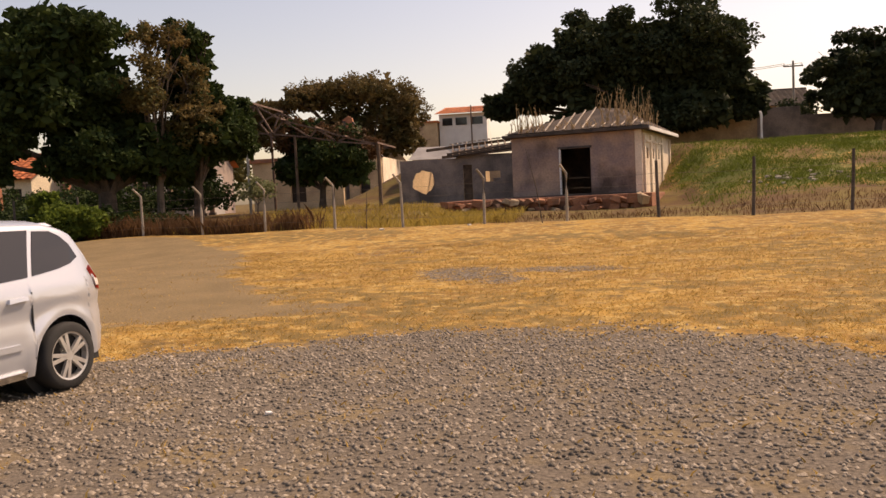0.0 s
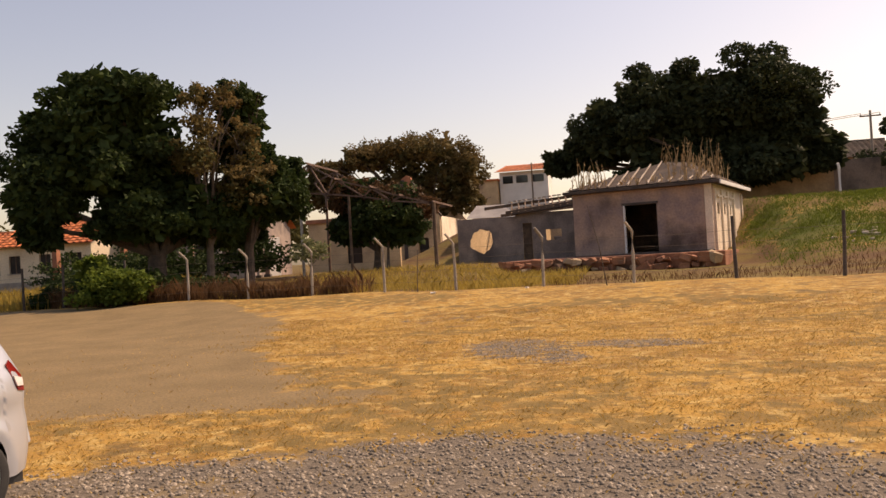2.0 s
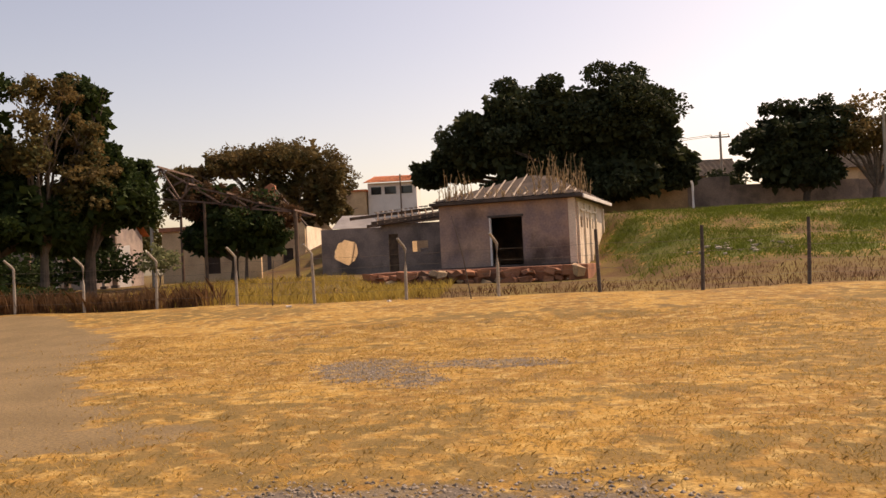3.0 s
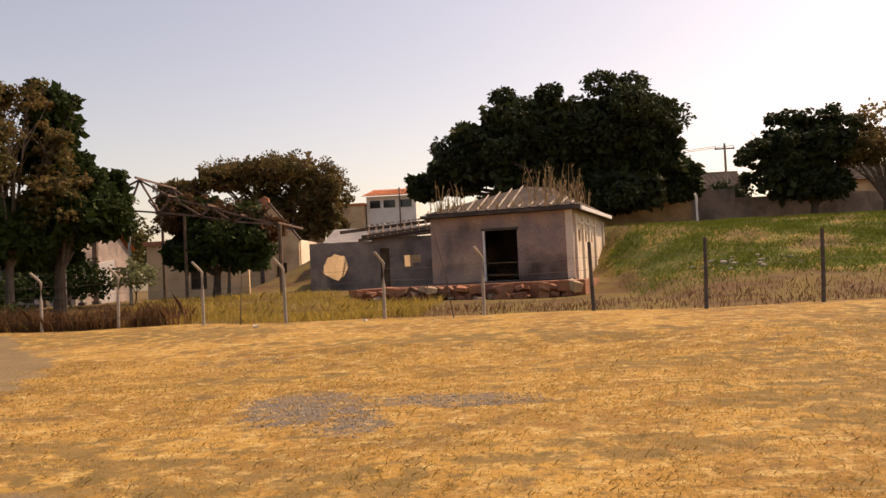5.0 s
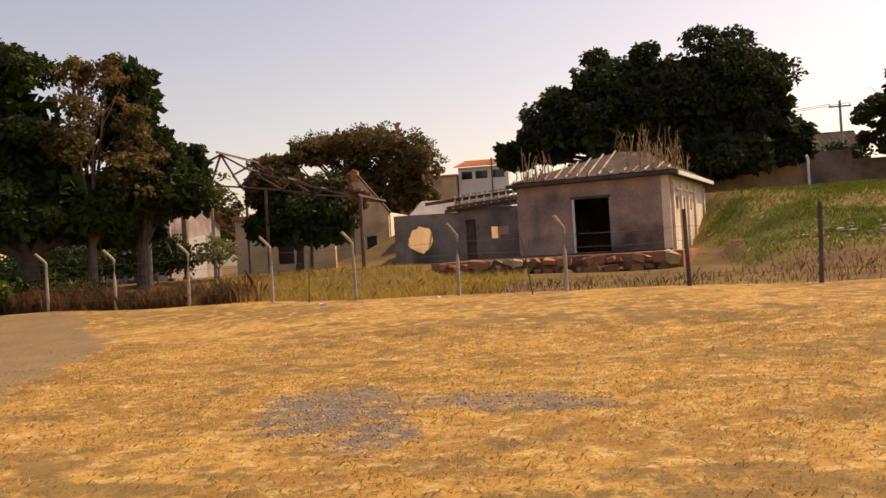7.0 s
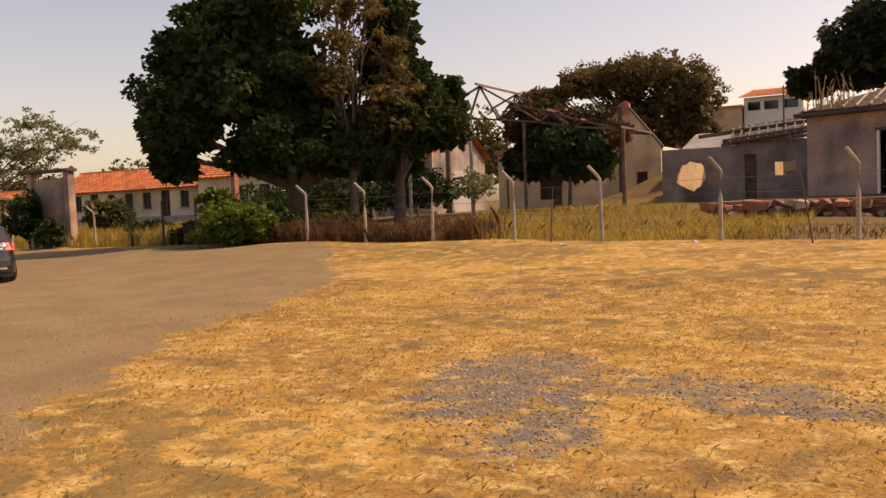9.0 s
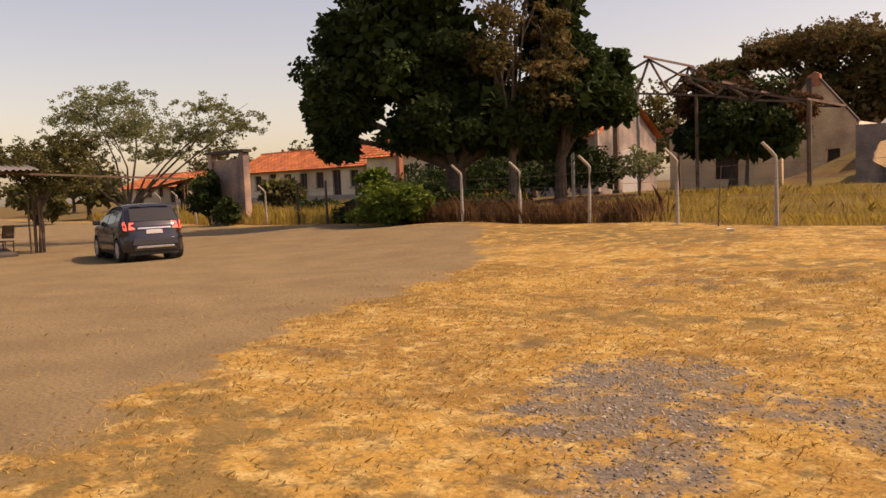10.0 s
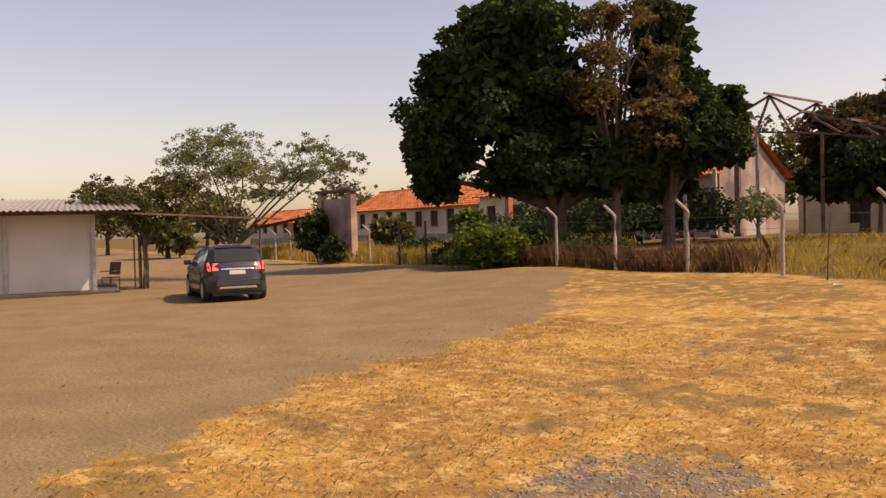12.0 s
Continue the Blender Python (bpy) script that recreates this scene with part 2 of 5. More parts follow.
def ground_masks(x, y):
    wob = 0.35 * np.sin(x * 2.1 + y * 0.7) + 0.25 * np.sin(y * 3.3 - x * 1.2) + 0.15 * np.sin(x * 5.7 + y * 4.1)
    lot = step(0.7, -0.7, y - (10.6 - np.where(x < 1.4, 0.075, 0.16) * (x - 1.4) ** 2 + wob * 0.6) + 0 * x)
    edge = -5.7 - 0.05 * (y - 17.8) - 0.031 * (y - 17.8) ** 2
    edge = np.where(y < 19.0, -5.8 + 0.75 * (19.0 - y), edge)
    track = step(0.8, -0.8, x - edge - wob) * step(11.0, 12.5, y - 0.15 * (x + 5)) * (1 - step(-0.6, 0.3, y - fence_y(x) + 0.9))

    def blob(cx, cy, rx, ry, turn):
        c, s = math.cos(turn), math.sin(turn)
        u, v = (x - cx) * c + (y - cy) * s, -(x - cx) * s + (y - cy) * c
        return step(1.25, 0.75, np.sqrt((u / rx) ** 2 + (v / ry) ** 2) + wob * 0.25)
    patch = np.maximum.reduce([blob(0.15, 17.6, 0.9, 1.5, 0.2), blob(2.0, 17.7, 1.3, 0.55, -0.3), blob(0.9, 16.2, 0.5, 0.8, 0.2), blob(-2.6, 24, 1.6, 0.7, 0.1) * 0.6]) * 0.62
    green = step(8.2, 10.5, x) * step(37, 42, y) * (1 - step(57, 66, y + 0.35 * (16 - x))) * (0.62 + 0.25 * np.sin(x * 0.5 + y * 0.3) + 0.2 * np.sin(x * 1.3 - y * 0.7 + 1.0))
    weedy = step(-0.2, 0.8, y - fence_y(x)) * (1 - green)
    # Duller brown grass; side and foreground blobs also put corner darkening into the colour.
    dull = np.maximum.reduce([blob(-3.2, 14.0, 3.2, 1.7, 0.3), blob(-8, 30, 6, 1.6, -0.2), blob(4.6, 11.3, 2.6, 0.9, 0.0), blob(6.5, 21, 2.6, 0.9, 0.1), blob(-1.5, 20.8, 2.4, 0.6, 0.2), blob(3.5, 14.4, 2.0, 0.5, 0.15), blob(2.0, 25.5, 5.0, 0.9, -0.15), blob(9.5, 16.5, 4.2, 4.0, 0.1), blob(8.0, 12.0, 3.0, 2.5, 0.0), blob(14, 24, 6, 3, 0.1), blob(-6.5, 11.5, 2.6, 1.6, 0.2), blob(-0.6, 12.6, 3.0, 1.6, 0.2), blob(0.5, 10.6, 3.0, 0.9, 0.0)]) * 0.6
    return lot, track, patch, np.clip(green, 0, 1), weedy, dull


def ground_material():
    m = bpy.data.materials.new("ground_surface")
    m.use_nodes = True
    nt, b = m.node_tree, m.node_tree.nodes["Principled BSDF"]
    b.inputs["Roughness"].default_value = 0.95
    b.inputs["Specular IOR Level"].default_value = 0.15
    co = nt.nodes.new("ShaderNodeTexCoord")

    def nz(s, d=6.0, rough=0.6):
        n = nt.nodes.new("ShaderNodeTexNoise")
        n.inputs["Scale"].default_value, n.inputs["Detail"].default_value, n.inputs["Roughness"].default_value = s, d, rough
        nt.links.new(co.outputs["Object"], n.inputs["Vector"])
        return n.outputs[0]

    def rng_node(src, a, c, lo=0.0, hi=1.0):
        r = nt.nodes.new("ShaderNodeMapRange")
        for i, v in ((1, a), (2, c), (3, lo), (4, hi)):
            r.inputs[i].default_value = v
        nt.links.new(src, r.inputs[0])
        return r.outputs[0]

    def mix(fac, a, c):
        x = nt.nodes.new("ShaderNodeMix")
        x.data_type = "RGBA"
        nt.links.new(fac, x.inputs[0])
        for sock, v in ((x.inputs[6], a), (x.inputs[7], c)):
            if isinstance(v, tuple):
                sock.default_value = (*v, 1)
            else:
                nt.links.new(v, sock)
        return x.outputs[2]

    def attr(name, amount):
        a = nt.nodes.new("ShaderNodeAttribute")
        a.attribute_name = name
        ad = nt.nodes.new("ShaderNodeMath")
        ad.operation = "ADD"
        nt.links.new(a.outputs["Fac"], ad.inputs[0])
        nt.links.new(rng_node(nz(2.6, 8), 0.2, 0.8, -amount, amount), ad.inputs[1])
        return rng_node(ad.outputs[0], 0.35, 0.65)
    straw = mix(rng_node(nz(0.55, 5), 0.40, 0.60), (0.45, 0.262, 0.07), (0.29, 0.16, 0.048))
    straw = mix(rng_node(nz(3.5, 6), 0.48, 0.66), straw, (0.54, 0.38, 0.15))
    straw = mix(rng_node(nz(1.3, 8), 0.54, 0.68), straw, (0.15, 0.10, 0.05))
    straw = mix(rng_node(nz(9.0, 6), 0.53, 0.66), straw, (0.17, 0.115, 0.05))
    stone = mix(rng_node(nz(35, 3), 0.35, 0.65), (0.205, 0.172, 0.135), (0.115, 0.095, 0.077))
    stone = mix(rng_node(nz(1.1, 6), 0.50, 0.72), stone, (0.26, 0.19, 0.10))
    earth = mix(rng_node(nz(0.8, 7), 0.38, 0.62), (0.265, 0.19, 0.10), (0.21, 0.15, 0.078))
    earth = mix(rng_node(nz(22, 4), 0.50, 0.70), earth, (0.14, 0.11, 0.08))
    lush = mix(rng_node(nz(0.45, 7), 0.42, 0.64), (0.09, 0.115, 0.022), (0.13, 0.115, 0.034))
    weeds = mix(rng_node(nz(0.5, 7), 0.40, 0.62), (0.17, 0.125, 0.038), (0.12, 0.066, 0.032))
    turf = mix(rng_node(nz(2.2, 7), 0.40, 0.62), (0.25, 0.16, 0.058), (0.18, 0.125, 0.048))
    col = mix(attr("dull", 1.0), straw, turf)
    col = mix(attr("weedy", 0.25), col, weeds)
    col = mix(attr("green", 0.45), col, lush)
    col = mix(attr("track", 0.45), col, earth)
    col = mix(attr("lot", 0.5), col, stone)
    col = mix(attr("patch", 0.6), col, stone)
    hsv = nt.nodes.new("ShaderNodeHueSaturation")
    nt.links.new(col, hsv.inputs["Color"])
    nt.links.new(rng_node(nz(28, 5, 0.7), 0.3, 0.7, 0.62, 1.28), hsv.inputs["Value"])
    nt.links.new(hsv.outputs[0], b.inputs["Base Color"])
    bp = nt.nodes.new("ShaderNodeBump")
    bp.inputs["Strength"].default_value, bp.inputs["Distance"].default_value = 0.5, 0.05
    nt.links.new(nz(16, 6, 0.7), bp.inputs["Height"])
    nt.links.new(bp.outputs[0], b.inputs["Normal"])
    return m


gx, gy = axis(-50, 40, 0.4, 1500), axis(-6, 75, 0.4, 1800)
X, Y = np.meshgrid(gx, gy)
gv = np.stack([X.ravel(), Y.ravel(), height(X, Y).ravel()], 1)
nx, ny = len(gx), len(gy)
i = (np.arange(ny - 1)[:, None] * nx + np.arange(nx - 1)[None]).ravel()
ground_me = from_arrays("ground", gv, np.stack([i, i + 1, i + nx + 1, i + nx], 1), ground_material())
ground_me.polygons.foreach_set("use_smooth", [True] * len(ground_me.polygons))
for key, values in zip(("lot", "track", "patch", "green", "weedy", "dull"), ground_masks(X.ravel(), Y.ravel())):
    ground_me.attributes.new(key, "FLOAT", "POINT").data.foreach_set("value", values.astype(np.float32))
tagged(new("ground", ground_me), "dry straw-coloured field with gravel lot and earth track", "ground", kind="structure")


# ---- grass, gravel and weeds ----
def blades(name, x, y, h, w, lean, material, label, category, z0=None):
    n = len(x)
    z = height(x, y) if z0 is None else z0
    a = rng.uniform(0, math.tau, n)
    la = rng.uniform(0, math.tau, n)
    base = np.stack([x, y, z - 0.01], 1)
    side = np.stack([np.cos(a), np.sin(a), np.zeros(n)], 1) * (w / 2)[:, None]
    mid = base + np.stack([np.cos(la) * lean * h * 0.3, np.sin(la) * lean * h * 0.3, h * 0.6], 1)
    tip = base + np.stack([np.cos(la) * lean * h, np.sin(la) * lean * h, h], 1)
    v = np.stack([base - side, base + side, mid + side * 0.7, tip, mid - side * 0.7], 1).reshape(-1, 3)
    f = np.arange(n * 5).reshape(n, 5)
    return tagged(new(name, from_arrays(name, v, f, material)), label, category, kind="stuff")


def scatter(n, x0, x1, y0, y1, keep):
    x, y = rng.uniform(x0, x1, n), rng.uniform(y0, y1, n)
    k = rng.uniform(0, 1, n) < keep(x, y)
    return x[k], y[k]


def clumpy(x, y):
    return np.clip(0.55 + 0.35 * np.sin(x * 1.9 + np.sin(y * 1.3) * 2) * np.sin(y * 2.3 + np.sin(x * 0.8) * 2) + 0.2 * np.sin(x * 6.1) * np.sin(y * 5.3), 0, 1)


def bare(x, y):
    lot, track, patch, green, weedy, dull = ground_masks(x, y)
    return np.clip(np.maximum.reduce([lot, track, patch, dull * 0.6]), 0, 1)


gxs, gys = scatter(260000, -10, 11, 8.5, 25, lambda x, y: (1 - 0.97 * bare(x, y)) * clumpy(x, y))
n = len(gxs)
blades("dry_grass", gxs, gys, rng.uniform(0.012, 0.05, n), rng.uniform(0.006, 0.016, n), rng.uniform(0.6, 2.0, n), GRASS_DRY,
       "short trampled golden dry grass on the field", "grass")
gxs, gys = scatter(30000, -4, 11, 3, 12, lambda x, y: 0.12 + 0.4 * step(2.5, 6, x) * clumpy(x, y))
n = len(gxs)
blades("sparse_grass", gxs, gys, rng.uniform(0.02, 0.06, n), rng.uniform(0.01, 0.02, n), rng.uniform(0.5, 1.6, n), GRASS_DRY,
       "sparse straw tufts growing through the gravel", "grass")


def verge(x0, x1, d0, d1, n, keep=lambda x, d: np.ones_like(x)):
    x, d = rng.uniform(x0, x1, n), rng.uniform(d0, d1, n)
    k = rng.uniform(0, 1, n) < keep(x, d)
    return x[k], (fence_y(x) + d)[k]


gxs, gys = verge(-14, 0.5, 0.1, 14, 34000, lambda x, d: clumpy(x * 0.4, d * 0.4) * np.where(d < 4, 1, 0.5))
n = len(gxs)
blades("tall_grass", gxs, gys, rng.uniform(0.1, 0.42, n), rng.uniform(0.012, 0.03, n), rng.uniform(0.1, 1.0, n), GRASS_TALL,
       "tall yellow-green grass behind the wire fence", "grass")
gxs, gys = verge(-0.5, 20, 0.1, 9, 12000, lambda x, d: 0.6 * clumpy(x * 0.5, d) * np.where((x < 9) & (d > 5), 0.25, 1))
n = len(gxs)
blades("bank_weeds", gxs, gys, rng.uniform(0.06, 0.26, n), rng.uniform(0.015, 0.03, n), rng.uniform(0.2, 0.9, n), WEED_BROWN,
       "low straw weeds at the foot of the bank", "weeds")
gxs, gys = scatter(190000, 8, 36, 37, 66, lambda x, y: ground_masks(x, y)[3] * clumpy(x * 0.3, y * 0.3))
n = len(gxs)
blades("green_grass", gxs, gys, rng.uniform(0.06, 0.22, n), rng.uniform(0.02, 0.045, n), rng.uniform(0.4, 1.2, n), GRASS_GREEN,
       "lush green grass on the sloping bank", "grass")
gxs, gys = verge(-23, -7, 0.0, 2.2, 16000, lambda x, d: step(-7, -9, x) * (0.35 + 0.65 * clumpy(x, d * 0.3)) * (1 - 0.5 * d / 2.2))
n = len(gxs)
blades("brown_weeds", gxs, gys, rng.uniform(0.25, 0.7, n) * (0.55 + 1.1 * clumpy(gxs * 0.8, gys * 0.5)), rng.uniform(0.015, 0.05, n), rng.uniform(0.1, 0.7, n), WEED_BROWN,
       "reddish-brown dead weeds tangled along the fence", "weeds")
gxs, gys = verge(-62, -20, 0.0, 10, 38000, lambda x, d: 0.8 * clumpy(x * 0.4, d * 0.4))
n = len(gxs)
blades("straw_grass", gxs, gys, rng.uniform(0.3, 0.9, n), rng.uniform(0.03, 0.06, n), rng.uniform(0.1, 0.6, n), GRASS_TALL,
       "tall straw-yellow grass before the long house", "grass")


def pebbles(n, x0, x1, y0, y1, size, keep, name, label):
    x, y = scatter(n, x0, x1, y0, y1, keep)
    n = len(x)
    r = rng.uniform(size * 0.5, size, n)
    c = np.stack([x, y, height(x, y) + r * 0.15], 1)
    octa = np.array([(1, 0, 0), (0, 1, 0), (-1, 0, 0), (0, -1, 0), (0, 0, 0.75), (0, 0, -0.5)])
    v = octa[None] * r[:, None, None] * rng.uniform(0.55, 1.3, (n, 6, 1))
    a = rng.uniform(0, math.tau, n)
    ca, sa = np.cos(a)[:, None], np.sin(a)[:, None]
    v = np.stack([v[..., 0] * ca - v[..., 1] * sa, v[..., 0] * sa + v[..., 1] * ca, v[..., 2]], 2) + c[:, None]
    f = np.array([(0, 1, 4), (1, 2, 4), (2, 3, 4), (3, 0, 4), (1, 0, 5), (2, 1, 5)])
    f = (np.arange(n)[:, None, None] * 6 + f[None]).reshape(-1, 3)
    tagged(new(name, from_arrays(name, v.reshape(-1, 3), f, GRAVEL)), label, "gravel", kind="stuff")


pebbles(46000, -5, 7.5, 2.2, 11.5, 0.027, lambda x, y: ground_masks(x, y)[0] * (1 - 0.5 * step(3, 6, x)), "gravel", "loose grey crushed-stone gravel on the car lot")
pebbles(16000, -2, 4, 14.5, 20, 0.02, lambda x, y: ground_masks(x, y)[2], "gravel_patch", "grey gravel showing in bare patches of grass")


# ---- fence ----
fence = thing("fence", pose(0, 0, 0), "concrete-post wire fence along the field's edge", "fence")
POSTS = [(-45.5, 1), (-42.5, 1), (-39.6, 1), (-30.5, 1), (-27.2, 0), (-24.6, 0), (-22.2, 0), (-18.6, 0), (-15.35, 2), (-12.45, 2), (-9.55, 1), (-6.5, 1), (-3.72, 1), (-0.58, 1), (2.4, 1), (5.48, 0),
         (8.42, 0), (11.3, 0), (14.3, 0), (17.3, 0), (20.3, 0), (23.3, 0)]
tops = []
for px, bent in POSTS:
    y = fence_y(px)
    z = float(height(px, y))
    lean = random.uniform(-0.06, 0.06)
    m = Mesh()
    if bent:
        m.tube([(px, y, z - 0.2), (px + lean * 0.5, y, z + 1.0), (px + lean, y, z + 1.66), (px + lean - 0.06, y - 0.05, z + 1.76), (px + lean - 0.22, y - 0.24, z + 2.0)], [0.054, 0.051, 0.048, 0.046, 0.042], 8)
    else:
        m.tube([(px, y, z - 0.2), (px + lean, y, z + 1.0), (px + lean * 1.4, y, z + 1.93)], [0.06, 0.056, 0.05], 8)
    # Posts right of x 5 and between -29 and -17 get the darker concrete.
    dark = px > 5 or (-29 < px < -17)
    part("post", m, CONCRETE_DARK if dark else CONCRETE, fence, "dark straight post" if dark else "pale concrete post with bent tip")
    tops.append((px, y, z))
for h in (0.35, 0.75, 1.15, 1.5):
    for a, b in zip(tops, tops[1:]):
        if b[0] - a[0] > 5:
            continue
        mid = tuple((p + q) / 2 for p, q in zip(a, b))
        part("wire", Mesh().tube([(a[0], a[1] - 0.07, a[2] + h), (mid[0], mid[1] - 0.07, mid[2] + h - 0.03), (b[0], b[1] - 0.07, b[2] + h)], [0.004] * 3, 4), WIRE, fence)


# ---- buildings ----
def wall_with_holes(m, x0, x1, z0, z1, y0, y1, holes):
    """A wall along x, thick from y0 to y1, with rectangular holes (xa, xb, za, zb) from left to right."""
    xs = sorted({x0, x1, *(h[0] for h in holes), *(h[1] for h in holes)})
    zs = sorted({z0, z1, *(max(z0, h[2]) for h in holes), *(min(z1, h[3]) for h in holes)})
    index, verts, faces = {}, [], []

    def vert(a, c, y):
        if (a, c, y) not in index:
            index[a, c, y] = len(verts)
            verts.append((xs[a], y, zs[c]))
        return index[a, c, y]

    def solid(a, c):
        if not (0 <= a < len(xs) - 1 and 0 <= c < len(zs) - 1):
            return False
        mx, mz = (xs[a] + xs[a + 1]) / 2, (zs[c] + zs[c + 1]) / 2
        return not any(h[0] < mx < h[1] and h[2] < mz < h[3] for h in holes)
    for a in range(len(xs) - 1):
        for c in range(len(zs) - 1):
            if not solid(a, c):
                continue
            for y in (y0, y1):
                faces.append((vert(a, c, y), vert(a + 1, c, y), vert(a + 1, c + 1, y), vert(a, c + 1, y)))
            for da, dc, p, q in ((-1, 0, (a, c), (a, c + 1)), (1, 0, (a + 1, c), (a + 1, c + 1)), (0, -1, (a, c), (a + 1, c)), (0, 1, (a, c + 1), (a + 1, c + 1))):
                if not solid(a + da, c + dc):
                    faces.append((vert(*p, y0), vert(*q, y0), vert(*q, y1), vert(*p, y1)))
    return m.add(verts, faces)


def turned_part(name, mesh, material, parent, m, label="", bevel=0.0):
    ob = part(name, mesh, material, parent, label, bevel)
    ob.matrix_basis = m
    return ob


def station():
    turn = math.degrees(math.atan2(-0.287, 0.958))
    b = thing("derelict_building", pose(-0.35, 51.11, 0, 0, 0, turn), "abandoned stained-plaster building with doorway and weeds on its roof", "building")
    W, D, Z0, Z1 = 7.7, 9.5, 0.3, 4.68
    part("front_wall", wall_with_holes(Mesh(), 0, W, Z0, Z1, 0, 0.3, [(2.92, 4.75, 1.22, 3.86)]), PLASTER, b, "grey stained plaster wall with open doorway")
    # Side wall and pilasters wear the lightened plaster of the sunny side.
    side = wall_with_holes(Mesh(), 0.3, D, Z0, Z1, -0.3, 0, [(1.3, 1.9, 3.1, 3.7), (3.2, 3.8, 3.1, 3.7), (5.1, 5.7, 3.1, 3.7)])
    turned_part("side_wall", side, PLASTER_PALE_LIT, b, pose(W, 0, 0, 0, 0, 90) @ pose(0, 0.3, 0), "pale plaster side wall with small windows, sunlight put into its colour")
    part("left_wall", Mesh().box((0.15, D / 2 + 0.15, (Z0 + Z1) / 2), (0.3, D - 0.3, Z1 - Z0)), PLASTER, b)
    part("back_wall", Mesh().box((W / 2, D + 0.15, (Z0 + Z1) / 2), (W, 0.3, Z1 - Z0)), PLASTER, b)
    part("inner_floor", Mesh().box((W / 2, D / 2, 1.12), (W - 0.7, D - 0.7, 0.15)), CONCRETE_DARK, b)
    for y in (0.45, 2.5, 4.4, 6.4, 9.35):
        part("pilaster", Mesh().box((W + 0.05, y, (Z0 + Z1 - 0.25) / 2), (0.12, 0.28, Z1 - Z0 - 0.25)), PLASTER_PALE_LIT, b, bevel=0.01)
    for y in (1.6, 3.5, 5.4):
        part("window_hood", Mesh().box((W + 0.06, y, 4.06), (0.14, 1.2, 0.12)), PLASTER_PALE_LIT, b, bevel=0.01)
    part("corner_strip", Mesh().box((W - 0.2, -0.03, (Z0 + Z1) / 2), (0.38, 0.08, Z1 - Z0)), PLASTER_PALE_LIT, b, bevel=0.01)
    part("door_frame", Mesh().box((2.96, -0.02, 2.54), (0.09, 0.16, 2.64)), WHITE_PAINT, b, "flaking white door jamb", 0.01)
    part("door_lintel", Mesh().box((3.84, -0.02, 3.92), (2.0, 0.1, 0.12)), CONCRETE_DARK, b)
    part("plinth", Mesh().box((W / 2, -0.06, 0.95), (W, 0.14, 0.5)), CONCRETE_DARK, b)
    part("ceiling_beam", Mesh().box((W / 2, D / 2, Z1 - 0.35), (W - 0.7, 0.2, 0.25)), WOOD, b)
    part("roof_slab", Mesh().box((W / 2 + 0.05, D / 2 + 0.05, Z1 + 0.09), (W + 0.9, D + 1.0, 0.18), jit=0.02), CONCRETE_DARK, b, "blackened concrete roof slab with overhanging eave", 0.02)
    part("fascia", Mesh().box((W + 0.53, D / 2, Z1 + 0.03), (0.07, D + 1.0, 0.2)), WHITE_PAINT, b, "pale painted eave board", 0.01)
    # hipped roof, with battens left bare on the front slope
    e = [(-0.3, -0.3, 4.92), (W + 0.3, -0.3, 4.92), (W + 0.3, D + 0.3, 4.92), (-0.3, D + 0.3, 4.92), (4.6, 3.2, 6.35), (5.6, 4.8, 6.35)]
    part("hipped_roof", Mesh().add(e, [(0, 1, 5, 4), (1, 2, 5), (2, 3, 4, 5), (3, 0, 4), (3, 2, 1, 0)]), TILE_OLD, b, "sagging grey tiled hipped roof")
    for k in range(15):
        t = (k + 0.5) / 15
        a = Vector(e[0]).lerp(Vector(e[1]), t)
        if t < 0.6:
            up = Vector(e[0]).lerp(Vector(e[4]), min(1, t / 0.58))
        else:
            up = Vector(e[1]).lerp(Vector(e[5]), min(1, (1 - t) / 0.4))
        up = Vector((max(a.x + (up.x - a.x) * 0.5, a.x), up.y, up.z))
        part("tile_rib", Mesh().tube([a + Vector((0, 0, 0.06)), up + Vector((0, 0, 0.09))], [0.05, 0.045], 6), mat_rib, b)
    return b


mat_rib = mat("pale_ridge_mortar", (0.50, 0.42, 0.34), (0.33, 0.27, 0.22), 2, 0.9, 0.3)
built = station()
stm = pose(-0.35, 51.11, 0, 0, 0, math.degrees(math.atan2(-0.287, 0.958)))


def roof_weeds(cx, cy, r, n, h, z=4.9):
    """Dry stalks standing on the roof, with a few side leaves."""
    m = Mesh()
    for _ in range(n):
        a, d = random.uniform(0, math.tau), r * random.random() ** 0.5
        p = stm @ Vector((cx + math.cos(a) * d * 1.5, cy + math.sin(a) * d, z))
        hh = h * random.uniform(0.35, 1.0)
        lx, ly = random.uniform(-0.2, 0.2) * hh, random.uniform(-0.2, 0.2) * hh
        w = random.uniform(0.018, 0.04)
        m.tube([p, p + Vector((lx * 0.3, ly * 0.3, hh * 0.55)), p + Vector((lx, ly, hh))], [w, w * 0.8, w * 0.35], 3)
        for k in range(3):
            t = random.uniform(0.2, 0.95)
            q = p + Vector((lx * t, ly * t, hh * t))
            d = Vector((random.uniform(-0.5, 0.5), random.uniform(-0.5, 0.5), random.uniform(0.3, 1.0))) * 0.26
            m.add([q, q + d * 0.5 + Vector((0, 0, 0.05)), q + d, q + d * 0.5 - Vector((0, 0, 0.04))], [(0, 1, 2, 3)])
    ob = part("roof_weeds", m, WEED_ROOF)
    return tagged(ob, "dry straw-brown weeds sprouting from the old roof", "weeds", kind="stuff")


roof_weeds(0.9, 0.4, 0.8, 24, 1.9)
roof_weeds(6.0, 3.0, 1.1, 42, 2.5, 5.3)
roof_weeds(6.7, 0.4, 1.0, 40, 1.4)
